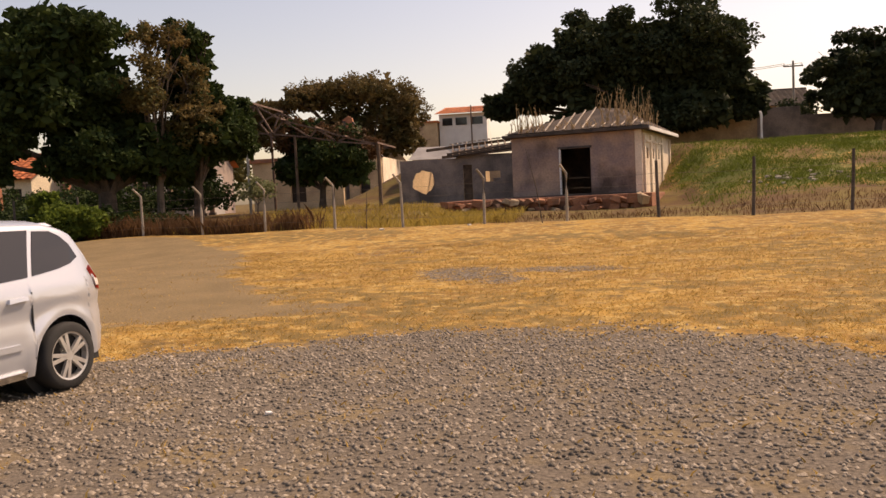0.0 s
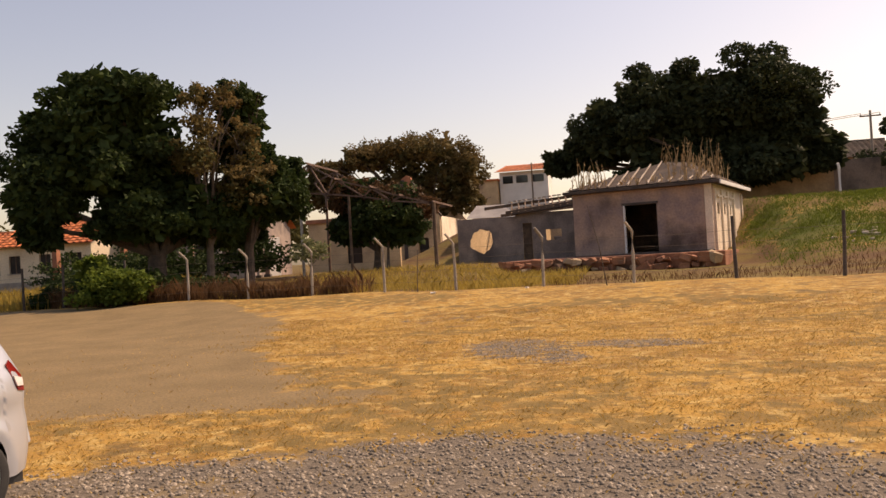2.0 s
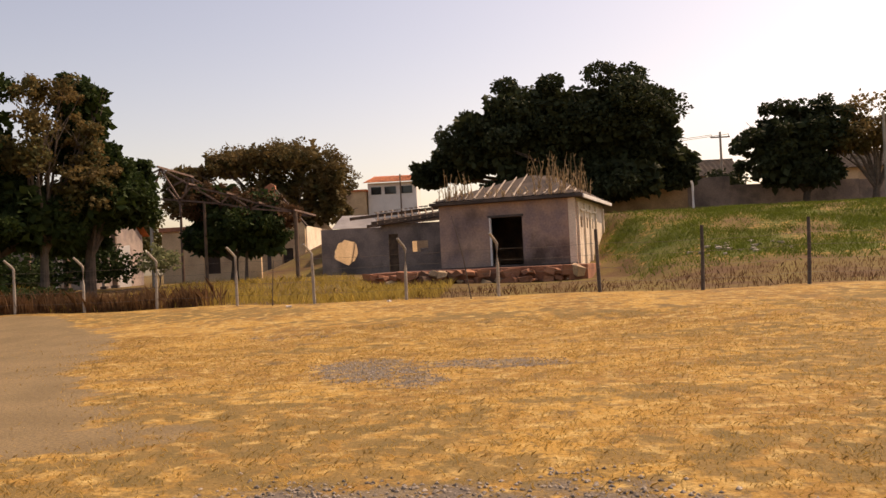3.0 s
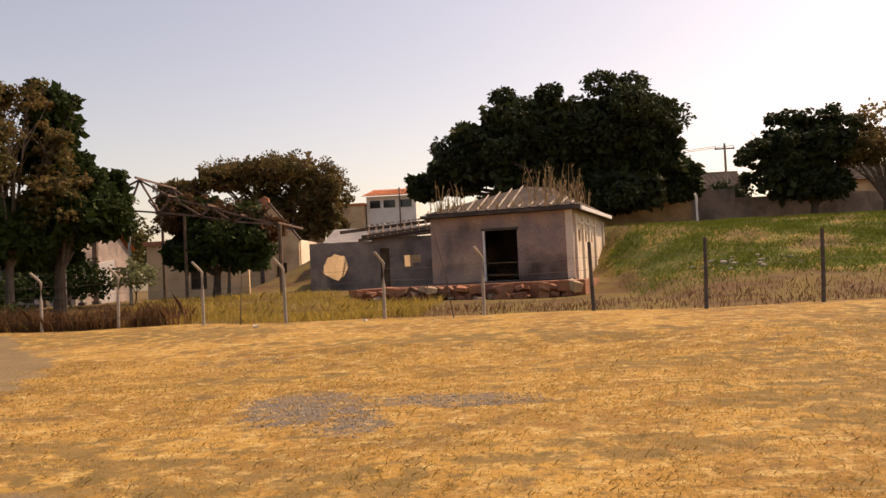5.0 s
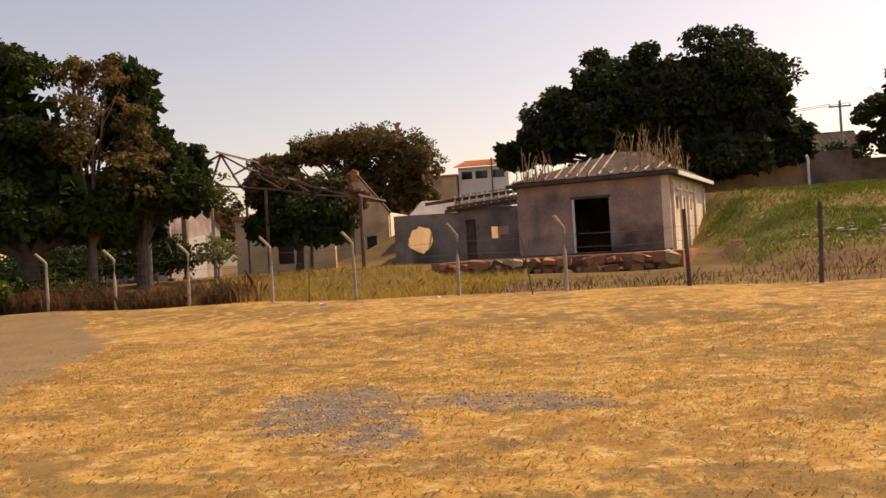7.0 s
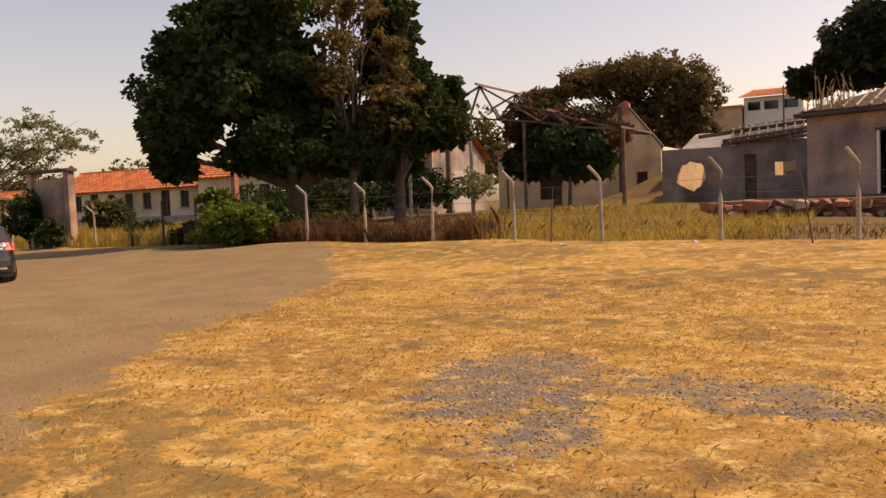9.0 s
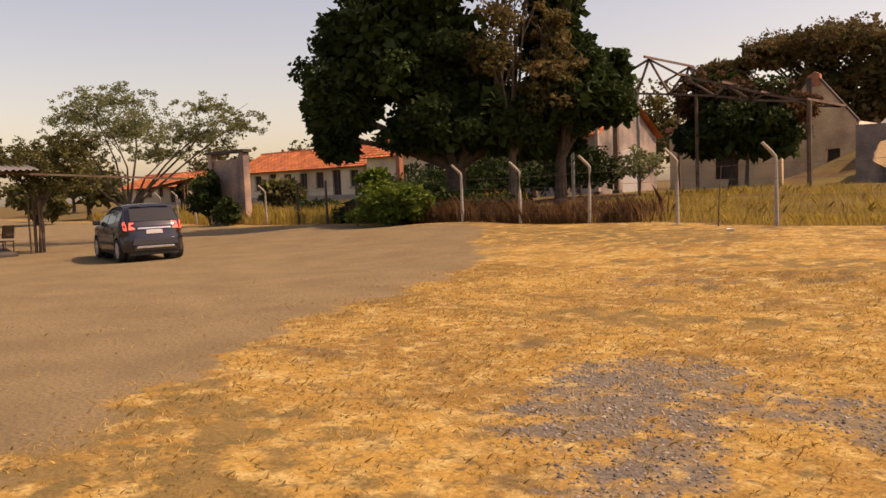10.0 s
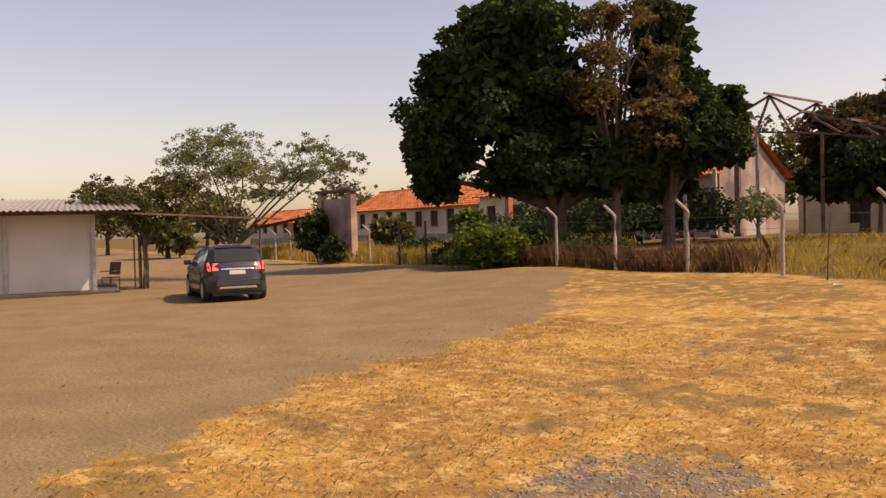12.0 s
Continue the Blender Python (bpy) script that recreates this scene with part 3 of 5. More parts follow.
roof_weeds(7.2, 2.5, 1.0, 24, 2.0)
roof_weeds(4.0, 0.0, 2.4, 60, 0.4)

# rubble ledge before the building
ledge = thing("stone_ledge", stm, "crumbling reddish stone platform edge before the derelict building", "ledge")
part("platform_top", Mesh().box((3.2, -2.2, 0.78), (11.4, 4.2, 0.74), jit=0.03), STONE, ledge, "earth-covered platform top", 0.03)
for k in range(46):
    x = -2.4 + 11.3 * (k % 23) / 23 + random.uniform(-0.1, 0.1)
    row = k // 23
    s = random.uniform(0.55, 1.5)
    part("stone", Mesh().box((x + random.uniform(-0.15, 0.15), -4.35 - random.uniform(0, 0.35), 0.55 + row * 0.36 + random.uniform(-0.08, 0.06)), (0.46 * s, 0.45, 0.27 * s), random.uniform(-0.7, 0.7), 0.09, Matrix.Rotation(random.uniform(-0.4, 0.4), 4, "Y")), STONE if random.random() < 0.85 else PLASTER_WARM, ledge, bevel=0.04)


def wing():
    b = thing("ruined_wing", pose(0, 57.5, 0, 0, 0, math.degrees(math.atan(0.1))), "roofless plaster wing with broken round opening and bare rafters", "building")
    m = Mesh()
    # round opening: fan of blocks between a ragged ring and the wall's rectangle
    x0, x1, z0, z1, cx, cz = -8.2, -4.4, 0.5, 3.95, -6.65, 2.48
    ring, out = [], []
    N = 24
    for k in range(N):
        a = k * math.tau / N + 0.13
        r = 0.80 * random.uniform(0.86, 1.1)
        ring.append((cx + math.cos(a) * r, cz + math.sin(a) * r * 0.98))
        c, s = math.cos(a), math.sin(a)
        t = min((x1 - cx) / c if c > 0 else (x0 - cx) / c if c < 0 else 9e9, (z1 - cz) / s if s > 0 else (z0 - cz) / s if s < 0 else 9e9)
        out.append((cx + c * t, cz + s * t))
    for corner in ((x0, z0), (x0, z1), (x1, z0), (x1, z1)):
        k = min(range(N), key=lambda i: (out[i][0] - corner[0]) ** 2 + (out[i][1] - corner[1]) ** 2)
        out[k] = corner
    v = [(p[0], y, p[1]) for y in (0, 0.32) for p in ring + out]
    f = []
    for k in range(N):
        j = (k + 1) % N
        f += [(k, j, N + j, N + k), (2 * N + k, 3 * N + k, 3 * N + j, 2 * N + j), (k, 2 * N + k, 2 * N + j, j), (N + k, N + j, 3 * N + j, 3 * N + k)]
    m.add(v, f)
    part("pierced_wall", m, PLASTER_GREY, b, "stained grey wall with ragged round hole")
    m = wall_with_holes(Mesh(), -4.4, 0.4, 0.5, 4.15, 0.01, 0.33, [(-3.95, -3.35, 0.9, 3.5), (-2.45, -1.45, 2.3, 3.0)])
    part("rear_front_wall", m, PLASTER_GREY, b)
    part("hole_rubble", Mesh().box((-1.7, 0.16, 2.38), (0.4, 0.3, 0.22), 0.2, 0.06), PLASTER_GREY, b)
    part("door_leaf", Mesh().box((-3.65, 0.28, 2.2), (0.58, 0.06, 2.55)), WOOD, b, "dark plank door")
    # Inner walls use the lightened warm plaster, so they read as sunlit.
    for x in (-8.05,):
        part("cross_wall", Mesh().box((x, 4.0, 1.9), (0.25, 7.2, 2.9)), PLASTER_WARM, b, "warm plaster cross wall lightened to look sunlit")
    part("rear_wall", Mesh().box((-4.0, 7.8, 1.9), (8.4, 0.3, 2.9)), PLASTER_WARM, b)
    # Walls added behind the openings and angled to catch the sun.
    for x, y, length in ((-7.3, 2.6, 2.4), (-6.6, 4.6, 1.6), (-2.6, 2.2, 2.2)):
        part("sun_catching_wall", Mesh().box((x, y, 1.95), (length, 0.22, 3.0), radians(68), 0.03), PLASTER_WARM, b, "wall added behind the openings, turned to catch the sun")
    part("wall_plate", Mesh().beam((-5.0, -0.25, 4.2), (0.7, -0.25, 4.75), 0.14, 0.22), WOOD, b, "dark broken eave beam")
    part("ridge_beam", Mesh().beam((-6.5, 2.6, 4.7), (0.7, 2.6, 5.3), 0.16, 0.2), WOOD, b)
    part("rear_plate", Mesh().beam((-5.5, 5.5, 4.3), (0.7, 5.5, 4.7), 0.14, 0.2), WOOD, b)
    for k in range(12):
        x = -4.6 + k * 0.45
        part("rafter", Mesh().beam((x, -0.55, 4.12 + 0.095 * (k * 0.45)), (x, 2.7, 4.95 + 0.08 * (k * 0.45)), 0.09, 0.12), WOOD, b)
    for k in range(16):
        x = -4.7 + k * 0.33
        part("loose_tile", Mesh().box((x, 2.45 + random.uniform(-0.2, 0.2), 5.06 + 0.084 * (k * 0.33)), (0.2, 0.42, 0.07), random.uniform(-0.3, 0.3), 0.01), mat_rib, b)
    part("eave_cover", Mesh().box((-2.1, 0.5, 4.52), (4.9, 1.9, 0.07), 0, 0.03, Matrix.Rotation(-0.1, 4, "Y") @ Matrix.Rotation(0.24, 4, "X")), TILE_OLD, b, "sagging blackened strip of roof tiles")
    part("corrugated_canopy", Mesh().add([(-8.3, 9.5, 4.4), (-4.6, 9.5, 4.4), (-5.3, 12.0, 5.5), (-7.6, 12.0, 5.5)], [(0, 1, 2, 3)]), ZINC, b, "pale sheet roof")
    return b


wing()


def gable_hall():
    b = thing("gable_hall", pose(-18.7, 86, 0), "tall ruined hall with plaster gable and orange brick top", "building")
    part("gable_wall", Mesh().prism([(-3.4, 0.4), (0.95, 0.4), (0.95, 3.65), (2.05, 3.65), (2.05, 0.4), (3.3, 0.4), (3.3, 5.9), (0.55, 9.4), (-0.55, 9.4), (-3.4, 5.9)], "y", 0.2), PLASTER_WARM, b, "stained warm plaster gable with doorway")
    part("brick_cap", Mesh().prism([(-0.62, 8.9), (0.62, 8.9), (0.5, 9.9), (0.1, 10.15), (-0.5, 9.8)], "y", 0.26), BRICK, b, "broken orange brick cap")
    part("brick_pier", Mesh().box((-0.35, -0.24, 5.0), (0.34, 0.3, 9.3)), CONCRETE_DARK, b)
    for s in (-1, 1):
        part("coping", Mesh().beam((s * 0.5, 0, 9.5), (s * 3.5, 0, 5.75), 0.55, 0.14), TILE_OLD, b)
        part("side_wall", Mesh().box((s * 3.25, 8, 3.1), (0.3, 15.6, 5.4)), PLASTER_PALE_LIT, b)
    part("rear_wall", Mesh().prism([(-3.4, 0.4), (3.3, 0.4), (3.3, 5.9), (0, 9.4), (-3.4, 5.9)], "y", 0.2), PLASTER_PALE_LIT, b).location = (0, 16, 0)
    # Dark sheet behind the doorway in place of the hall's inner shade.
    part("void_shade_sheet", Mesh().box((1.5, 0.3, 2.1), (1.05, 0.1, 3.0)), INTERIOR_SHADE, b)
    part("low_brick_wall", Mesh().box((-5.2, 0.1, 1.9), (3.6, 0.35, 2.6)), BRICK, b, "orange brick stub of wall")
    return b


gable_hall()


def tiled_slope(parent, a, b, c, d, rows, cols, material=None):
    """Roof slope from the eave a-b up to the ridge d-c, in courses of pan tiles."""
    a, b, c, d = (Vector(p) for p in (a, b, c, d))
    m = Mesh()
    nrm = (b - a).cross(d - a).normalized()
    if nrm.z < 0:
        nrm = -nrm
    for r in range(rows):
        t0, t1 = r / rows, (r + 1) / rows + 0.15 / rows
        p, q, s, u = a.lerp(d, t0), b.lerp(c, t0), b.lerp(c, t1), a.lerp(d, t1)
        for k in range(cols):
            k0, k1 = k / cols, (k + 0.93) / cols
            pp, pq, ps, pu = p.lerp(q, k0), p.lerp(q, k1), u.lerp(s, k1), u.lerp(s, k0)
            lift = nrm * (0.06 + random.uniform(0, 0.02))
            mid0, mid1 = (pp + pq) / 2 + lift * 2, (pu + ps) / 2 + lift
            m.add([pp + lift, mid0, pq + lift, ps, mid1, pu], [(0, 1, 4, 5), (1, 2, 3, 4)])
    m.add([a, b, c, d], [(0, 1, 2, 3)])
    return part("roof_slope", m, material or TILE, parent, "orange clay-tiled roof slope")


def long_house(name, x0, x1, y, z0, z1, ridge, depth, n, label, door_at=(), skin=None, roof=None):
    skin = skin or CREAM_PAINT
    b = thing(name, pose(x0, y, 0), label, "house")
    L = x1 - x0
    holes = []
    for k in range(n):
        cx = L * (k + 0.5) / n
        if k in door_at:
            holes.append((cx - 0.5, cx + 0.5, z0 + 0.15, z0 + 2.25))
        else:
            holes.append((cx - 0.48, cx + 0.48, z0 + 0.85, z0 + 2.15))
    part("front_wall", wall_with_holes(Mesh(), 0, L, z0 - 0.6, z1, 0, 0.25, holes), skin, b, "weathered cream wall")
    for xa, xb, za, zb in holes:
        # A dark sheet fills each opening as the room's painted shade.
        w = part("window", Mesh().box(((xa + xb) / 2, 0.2, (za + zb) / 2), (xb - xa, 0.06, zb - za)), INTERIOR_SHADE, b, "window opening filled by a dark sheet for interior shade")
        part("sill", Mesh().box(((xa + xb) / 2, -0.04, za - 0.04), (xb - xa + 0.2, 0.12, 0.08)), CONCRETE, w)
        part("mullion", Mesh().box(((xa + xb) / 2, 0.15, (za + zb) / 2), (0.06, 0.05, zb - za)), WOOD, w)
    for x in (0.125, L - 0.125):
        part("end_wall", Mesh().add([(x - 0.12, 0.25, z0 - 0.6), (x + 0.12, 0.25, z0 - 0.6), (x - 0.12, depth, z0 - 0.6), (x + 0.12, depth, z0 - 0.6),
                                     (x - 0.12, 0.25, z1), (x + 0.12, 0.25, z1), (x - 0.12, depth, z1), (x + 0.12, depth, z1), (x - 0.12, depth / 2, ridge - 0.1), (x + 0.12, depth / 2, ridge - 0.1)],
                                    [(0, 2, 6, 8, 4), (1, 5, 9, 7, 3), (0, 4, 5, 1), (2, 3, 7, 6), (4, 8, 9, 5), (8, 6, 7, 9), (0, 1, 3, 2)]), skin, b)
    part("rear_wall", Mesh().box((L / 2, depth + 0.12, (z0 - 0.6 + z1) / 2), (L, 0.25, z1 - z0 + 0.6)), skin, b)
    cols = max(8, int(L / 0.45))
    tiled_slope(b, (-0.4, -0.55, z1 - 0.12), (L + 0.4, -0.55, z1 - 0.12), (L + 0.4, depth / 2, ridge), (-0.4, depth / 2, ridge), 10, cols, roof)
    tiled_slope(b, (-0.4, depth + 0.7, z1 - 0.12), (L + 0.4, depth + 0.7, z1 - 0.12), (L + 0.4, depth / 2, ridge), (-0.4, depth / 2, ridge), 5, cols // 2, roof)
    part("ridge_cap", Mesh().tube([(-0.4, depth / 2, ridge + 0.02), (L + 0.4, depth / 2, ridge + 0.02)], [0.16, 0.16], 6), roof or TILE, b)
    part("plinth", Mesh().box((L / 2, -0.04, z0 - 0.2), (L, 0.1, 0.8)), CONCRETE, b)
    return b


long_house("long_house", -62, -43, 58.5, 1.25, 3.75, 5.5, 6.5, 9, "long low cream house with orange clay-tile roof", (2, 6))
long_house("end_house", -42.6, -35, 56.5, 1.3, 4.2, 6.0, 6.5, 3, "cream house end with orange tiled roof beneath trees")
long_house("far_house", -86, -63, 60, 1.1, 3.0, 4.4, 6.5, 10, "far low cream house with orange tiled roof", (4,))
# Grey plaster on the last house puts the trees' shade into its walls.
long_house("tree_house", -37, -24.5, 60, 1.2, 4.8, 7.5, 8, 5, "stained plaster house half hidden behind dark trees, darkened for their shade", (1, 3), PLASTER_GREY)


def canopy_frame():
    b = thing("canopy_frame", pose(0, 0, 0), "rusty roofless steel truss canopy on posts", "frame")
    for dy in (0, 4.5):
        nodes = {"a": (-16.6, 6.75), "top": (-15.2, 7.35), "b": (-15.85, 5.8), "c": (-14.2, 5.6), "d": (-13.55, 6.35), "e": (-12.0, 5.3), "f": (-11.5, 5.75), "g": (-9.8, 5.15), "h": (-7.9, 4.65), "k": (-10.4, 4.95)}
        for pair in ("a-top", "b-top", "top-c", "top-d", "b-c", "c-d", "d-f", "c-e", "d-e", "e-f", "f-g", "e-k", "f-k", "g-k", "g-h", "k-h", "a-b"):
            p, q = (nodes[s] for s in pair.split("-"))
            part("strut", Mesh().beam((p[0], 48.7 + dy, p[1]), (q[0], 48.7 + dy, q[1]), 0.09, 0.09), STEEL_RUST, b)
    for x, z in ((-15.2, 7.35), (-13.55, 6.35), (-11.5, 5.75), (-9.8, 5.15), (-7.9, 4.65)):
        part("purlin", Mesh().beam((x, 48.2, z + 0.08), (x, 53.8, z + 0.08), 0.07, 0.1), STEEL_RUST, b)
    for x, y, z, r, mt in ((-15.85, 48.7, 6.0, 0.09, STEEL_GREY), (-12.9, 48.7, 5.4, 0.09, WOOD), (-7.95, 48.7, 4.7, 0.12, WOOD), (-18.2, 46.5, 4.2, 0.09, STEEL_GREY), (-15.85, 53.2, 6.0, 0.09, STEEL_RUST)):
        g = float(height(x, y)) - 0.1
        part("column", Mesh().tube([(x, y, g), (x, y, z)], [r, r * 0.9], 8), mt, b)
    return b


canopy_frame()
low = thing("low_ruin", pose(-17, 62, 0), "low orange-plastered ruin wall with dark doorway", "wall")
part("wall", wall_with_holes(Mesh(), -3.5, 3.5, 0.5, 4.6, 0, 0.3, [(-0.6, 0.6, 1.5, 3.2)]), PLASTER_WARM, low)
part("cornice", Mesh().box((0, 0.1, 4.75), (7.3, 0.6, 0.3)), BRICK, low, "orange brick cornice", 0.02)
# Dark sheet set behind the doorway as its shade.
part("recess_shade_sheet", Mesh().box((0, 0.6, 2.3), (1.6, 0.1, 2.6)), INTERIOR_SHADE, low)

for px, py, ph, pr, pm in ((-24.1, 55, 4.6, 0.42, PLASTER_PALE_LIT), (-26.7, 55.7, 4.0, 0.3, WOOD), (-22.3, 58.3, 5.0, 0.3, WOOD), (-23.6, 54.5, 3.6, 0.3, WOOD), (-29.5, 52, 3.4, 0.34, BRICK), (-33, 50, 3.6, 0.36, BRICK), (-20.6, 53, 3.8, 0.2, CONCRETE)):
    g = float(height(px, py)) - 0.1
    pl = thing("ruin_pillar", pose(px, py, g, 0, 0, random.uniform(-10, 10)), "weathered square pillar left standing in the ruins", "pillar", "pillars in the ruins")
    part("shaft", Mesh().box((0, 0, ph / 2), (pr, pr, ph), jit=0.02), pm, pl, bevel=0.02)
    part("footing", Mesh().box((0, 0, 0.15), (pr + 0.16, pr + 0.16, 0.3), jit=0.02), CONCRETE_DARK, pl, bevel=0.02)
lit_wall = thing("sloping_ruin", pose(-25.5, 62, 0, 0, 0, 55), "sunlit whitewashed ruin wall with sloping top", "wall")
part("wall", Mesh().prism([(-2.8, 0.5), (2.8, 0.5), (2.8, 3.9), (0.2, 3.4), (-2.8, 1.9)], "y", 0.15), WHITE_PAINT, lit_wall)

def low_shelter():
    b = thing("low_shelter", pose(-50, 43.5, 0.05, 0, 0, -28), "low open shelter with dark sagging sheet roof", "shelter")
    m = Mesh()
    for k in range(8):
        xa, xb = -5 + 10 * k / 8, -5 + 10 * (k + 1) / 8
        za, zb = (2.35 - 0.12 * math.sin(math.pi * (x + 5) / 10) for x in (xa, xb))
        v = [(xa, -1.6, za - 0.1), (xb, -1.6, zb - 0.1), (xb, 1.8, zb + 0.6), (xa, 1.8, za + 0.6)]
        m.add(v + [(p[0], p[1], p[2] - 0.05) for p in v], [(0, 1, 2, 3), (7, 6, 5, 4), (0, 4, 5, 1), (2, 6, 7, 3)])
    part("roof_sheet", m, TILE_OLD, b)
    for x in (-4.6, -1.5, 1.5, 4.6):
        for y, h in ((-1.4, 2.22), (1.6, 2.8)):
            part("post", Mesh().tube([(x, y, -0.1), (x, y, h)], [0.07, 0.06], 6), WOOD, b)
    return b


low_shelter()

# concrete gateway
gate = thing("gateway", pose(-35.3, fence_y(-35.3) + 0.3, -0.3), "tall weathered concrete gateway with flat cap", "gateway")
for x in (-1.45, 1.45):
    part("pillar", Mesh().box((x, 0, 2.1), (0.36, 0.4, 4.4)), PLASTER, gate, bevel=0.02)
part("panel", Mesh().box((0, 0.05, 2.0), (2.56, 0.18, 3.9)), PLASTER, gate, "stained concrete infill panel", 0.01)
part("cap", Mesh().box((0, 0, 4.36), (3.5, 0.6, 0.16)), CONCRETE_DARK, gate, bevel=0.02)


def shed():
    turn = math.degrees(math.atan2(0.954, 0.30))
    b = thing("white_shed", pose(-24.9 - 0.30 * 13, 22.4 - 0.954 * 13, 0, 0, 0, turn) @ Matrix.Diagonal((1, 1, 0.91, 1)), "white panelled shed with corrugated roof on a concrete base", "shed")
    L = 13.0
    for k in range(5):
        part("panel", Mesh().box((L * (k + 0.5) / 5, 0.06, 1.5), (L / 5 - 0.02, 0.1, 2.75)), SHADED_WHITE, b, bevel=0.008)
    for k in range(6):
        part("post", Mesh().box((L * k / 5, -0.02, 1.5), (0.13, 0.12, 2.8)), STEEL_GREY, b, bevel=0.01)
    part("end_wall", Mesh().box((0.06, 2.7, 1.5), (0.1, 5.2, 2.75)), SHADED_WHITE, b)
    part("far_end_wall", Mesh().box((L - 0.06, 2.7, 1.5), (0.1, 5.2, 2.75)), SHADED_WHITE, b)
    part("rear_wall", Mesh().box((L / 2, 5.3, 1.5), (L, 0.1, 2.75)), SHADED_WHITE, b)
    part("base_slab", Mesh().box((L / 2 + 0.3, 2.4, 0.04), (L + 0.9, 6.2, 0.16)), CONCRETE_DARK, b, bevel=0.02)
    # Roof stretched forward and past the end to keep the front shaded.
    m = Mesh()
    N = 400
    for k in range(N):
        xa, xb = -0.5 + (L + 1.9) * k / N, -0.5 + (L + 1.9) * (k + 1) / N
        za, zb = 0.028 * math.sin(k * math.tau / 5), 0.028 * math.sin((k + 1) * math.tau / 5)
        v = [(xa, -1.7, 2.98 + za), (xb, -1.7, 2.98 + zb), (xb, 5.8, 3.7 + zb), (xa, 5.8, 3.7 + za)]
        m.add(v + [(p[0], p[1], p[2] - 0.02) for p in v], [(0, 1, 2, 3), (7, 6, 5, 4), (0, 4, 5, 1)])
    part("roof_sheet", m, ZINC, b, "pale corrugated sheet roof")
    part("fascia_beam", Mesh().beam((0, -0.4, 2.93), (L + 0.4, -0.4, 2.93), 0.1, 0.14), WOOD, b, "dark eave beam")
    part("valance", Mesh().beam((L + 0.4, -0.4, 2.93), (L + 6.2, -0.4, 2.55), 0.05, 0.07), WOOD, b, "dark sagging awning pole")
    return b


shed()


def hill_things():
    w = thing("roadside_wall", pose(0, 0, 0), "long pale plaster wall along the road on the bank", "wall")
    for k in range(9):
        x = 9 + k * 3.6
        z = float(height(x + 1.8, 76.5))
        part("wall_panel", Mesh().box((x + 1.8, 76.5, z + (1.1 if k > 3 else 1.5)), (3.58, 0.25, 2.6 if k > 3 else 3.4)), (PLASTER_GREY if k > 2 else PLASTER_WARM), w, bevel=0.01)
    long = (("hill_house", 9.5, 20.5, 82, 4.2, 7.8, 9.2, 4), ("hilltop_house", 21.5, 28.5, 90, 5.0, 9.0, 10.8, 3), ("corner_house", 36, 50, 84, 4.6, 8.6, 10.2, 5))
    for nm, xa, xb, y, z0, z1, rg, n in long:
        long_house(nm, xa, xb, y, z0, z1, rg, 7, n, "beige plastered house above the grassy bank", (), PLASTER_WARM, PLASTER_WARM if nm == "hill_house" else TILE_OLD)
    p = thing("white_post", pose(18.6, 70, float(height(18.6, 70))), "white painted post standing by the bank's road", "post")
    part("shaft", Mesh().tube([(0, 0, -0.2), (0, 0, 2.1), (-0.1, -0.1, 2.4)], [0.12, 0.11, 0.09], 8), WHITE_PAINT, p)
    for x, y, h in ((25.0, 84, 8.2), (31.5, 66, 6.6), (-52, 95, 11)):
        p = thing("utility_pole", pose(x, y, float(height(x, y)) - 0.2), "grey concrete utility pole with crossarm and wires", "pole", "utility poles")
        part("shaft", Mesh().tube([(0, 0, 0), (0, 0, h)], [0.16, 0.1], 8), CONCRETE, p)
        part("crossarm", Mesh().box((0, 0, h - 0.5), (1.8, 0.1, 0.12)), WOOD, p)
        for s in (-0.8, 0, 0.8):
            part("insulator", Mesh().tube([(s, 0, h - 0.44), (s, 0, h - 0.24)], [0.05, 0.03], 6), PLATE, p)
        if y == 84:
            for s in (-0.8, 0.8):
                part("cable", Mesh().tube([(s, 0, h - 0.24), (s - 6, -1, h - 0.9), (s - 14, -2, h - 1.3)], [0.025] * 3, 4), WIRE, p)
    h = thing("hill_villa", pose(-14.4, 126, 0), "distant white two-storey house with orange roof", "house")
    for x, wd in ((1.25, 1.5), (3.35, 1.7), (5.7, 1.8)):
        part("window", Mesh().box((x, 0.38, 12.45), (wd, 0.1, 1.1)), CAR_GLASS, h, "dark window band")
    part("body", Mesh().box((3.6, 4.4, 8.8), (7.2, 8.0, 9.6)), WHITE_PAINT, h)
    tiled_slope(h, (-0.6, -0.7, 13.6), (7.8, -0.7, 13.6), (6.8, 4, 14.9), (0.6, 4, 14.9), 6, 20)
    part("annex", Mesh().box((-2.2, 1.5, 8.2), (4.0, 5, 8.4)), PLASTER_WARM, h, "lower orange-roofed annex")
    part("annex_roof", Mesh().box((-2.2, 1.5, 12.5), (4.5, 5.6, 0.25)), TILE, h)
    part("pole", Mesh().tube([(5.0, -1, 6), (5.0, -1, 14.6)], [0.12, 0.1], 6), WOOD, h)
    t = thing("radio_mast", pose(-150, 150, 0), "far steel lattice mast against the sky", "mast")
    for k, (dx, dy) in enumerate(((0, 0), (2, 0), (1, 1.7))):
        part("leg", Mesh().tube([(dx, dy, 0), (1 + (dx - 1) * 0.5, 0.6 + (dy - 0.6) * 0.5, 30)], [0.22, 0.16], 5), STEEL_GREY, t)
    for k in range(9):
        part("brace", Mesh().beam((0.1, 0, 3 * k + 1), (1.9, 0, 3 * k + 3.5), 0.2, 0.2), STEEL_GREY, t)


hill_things()


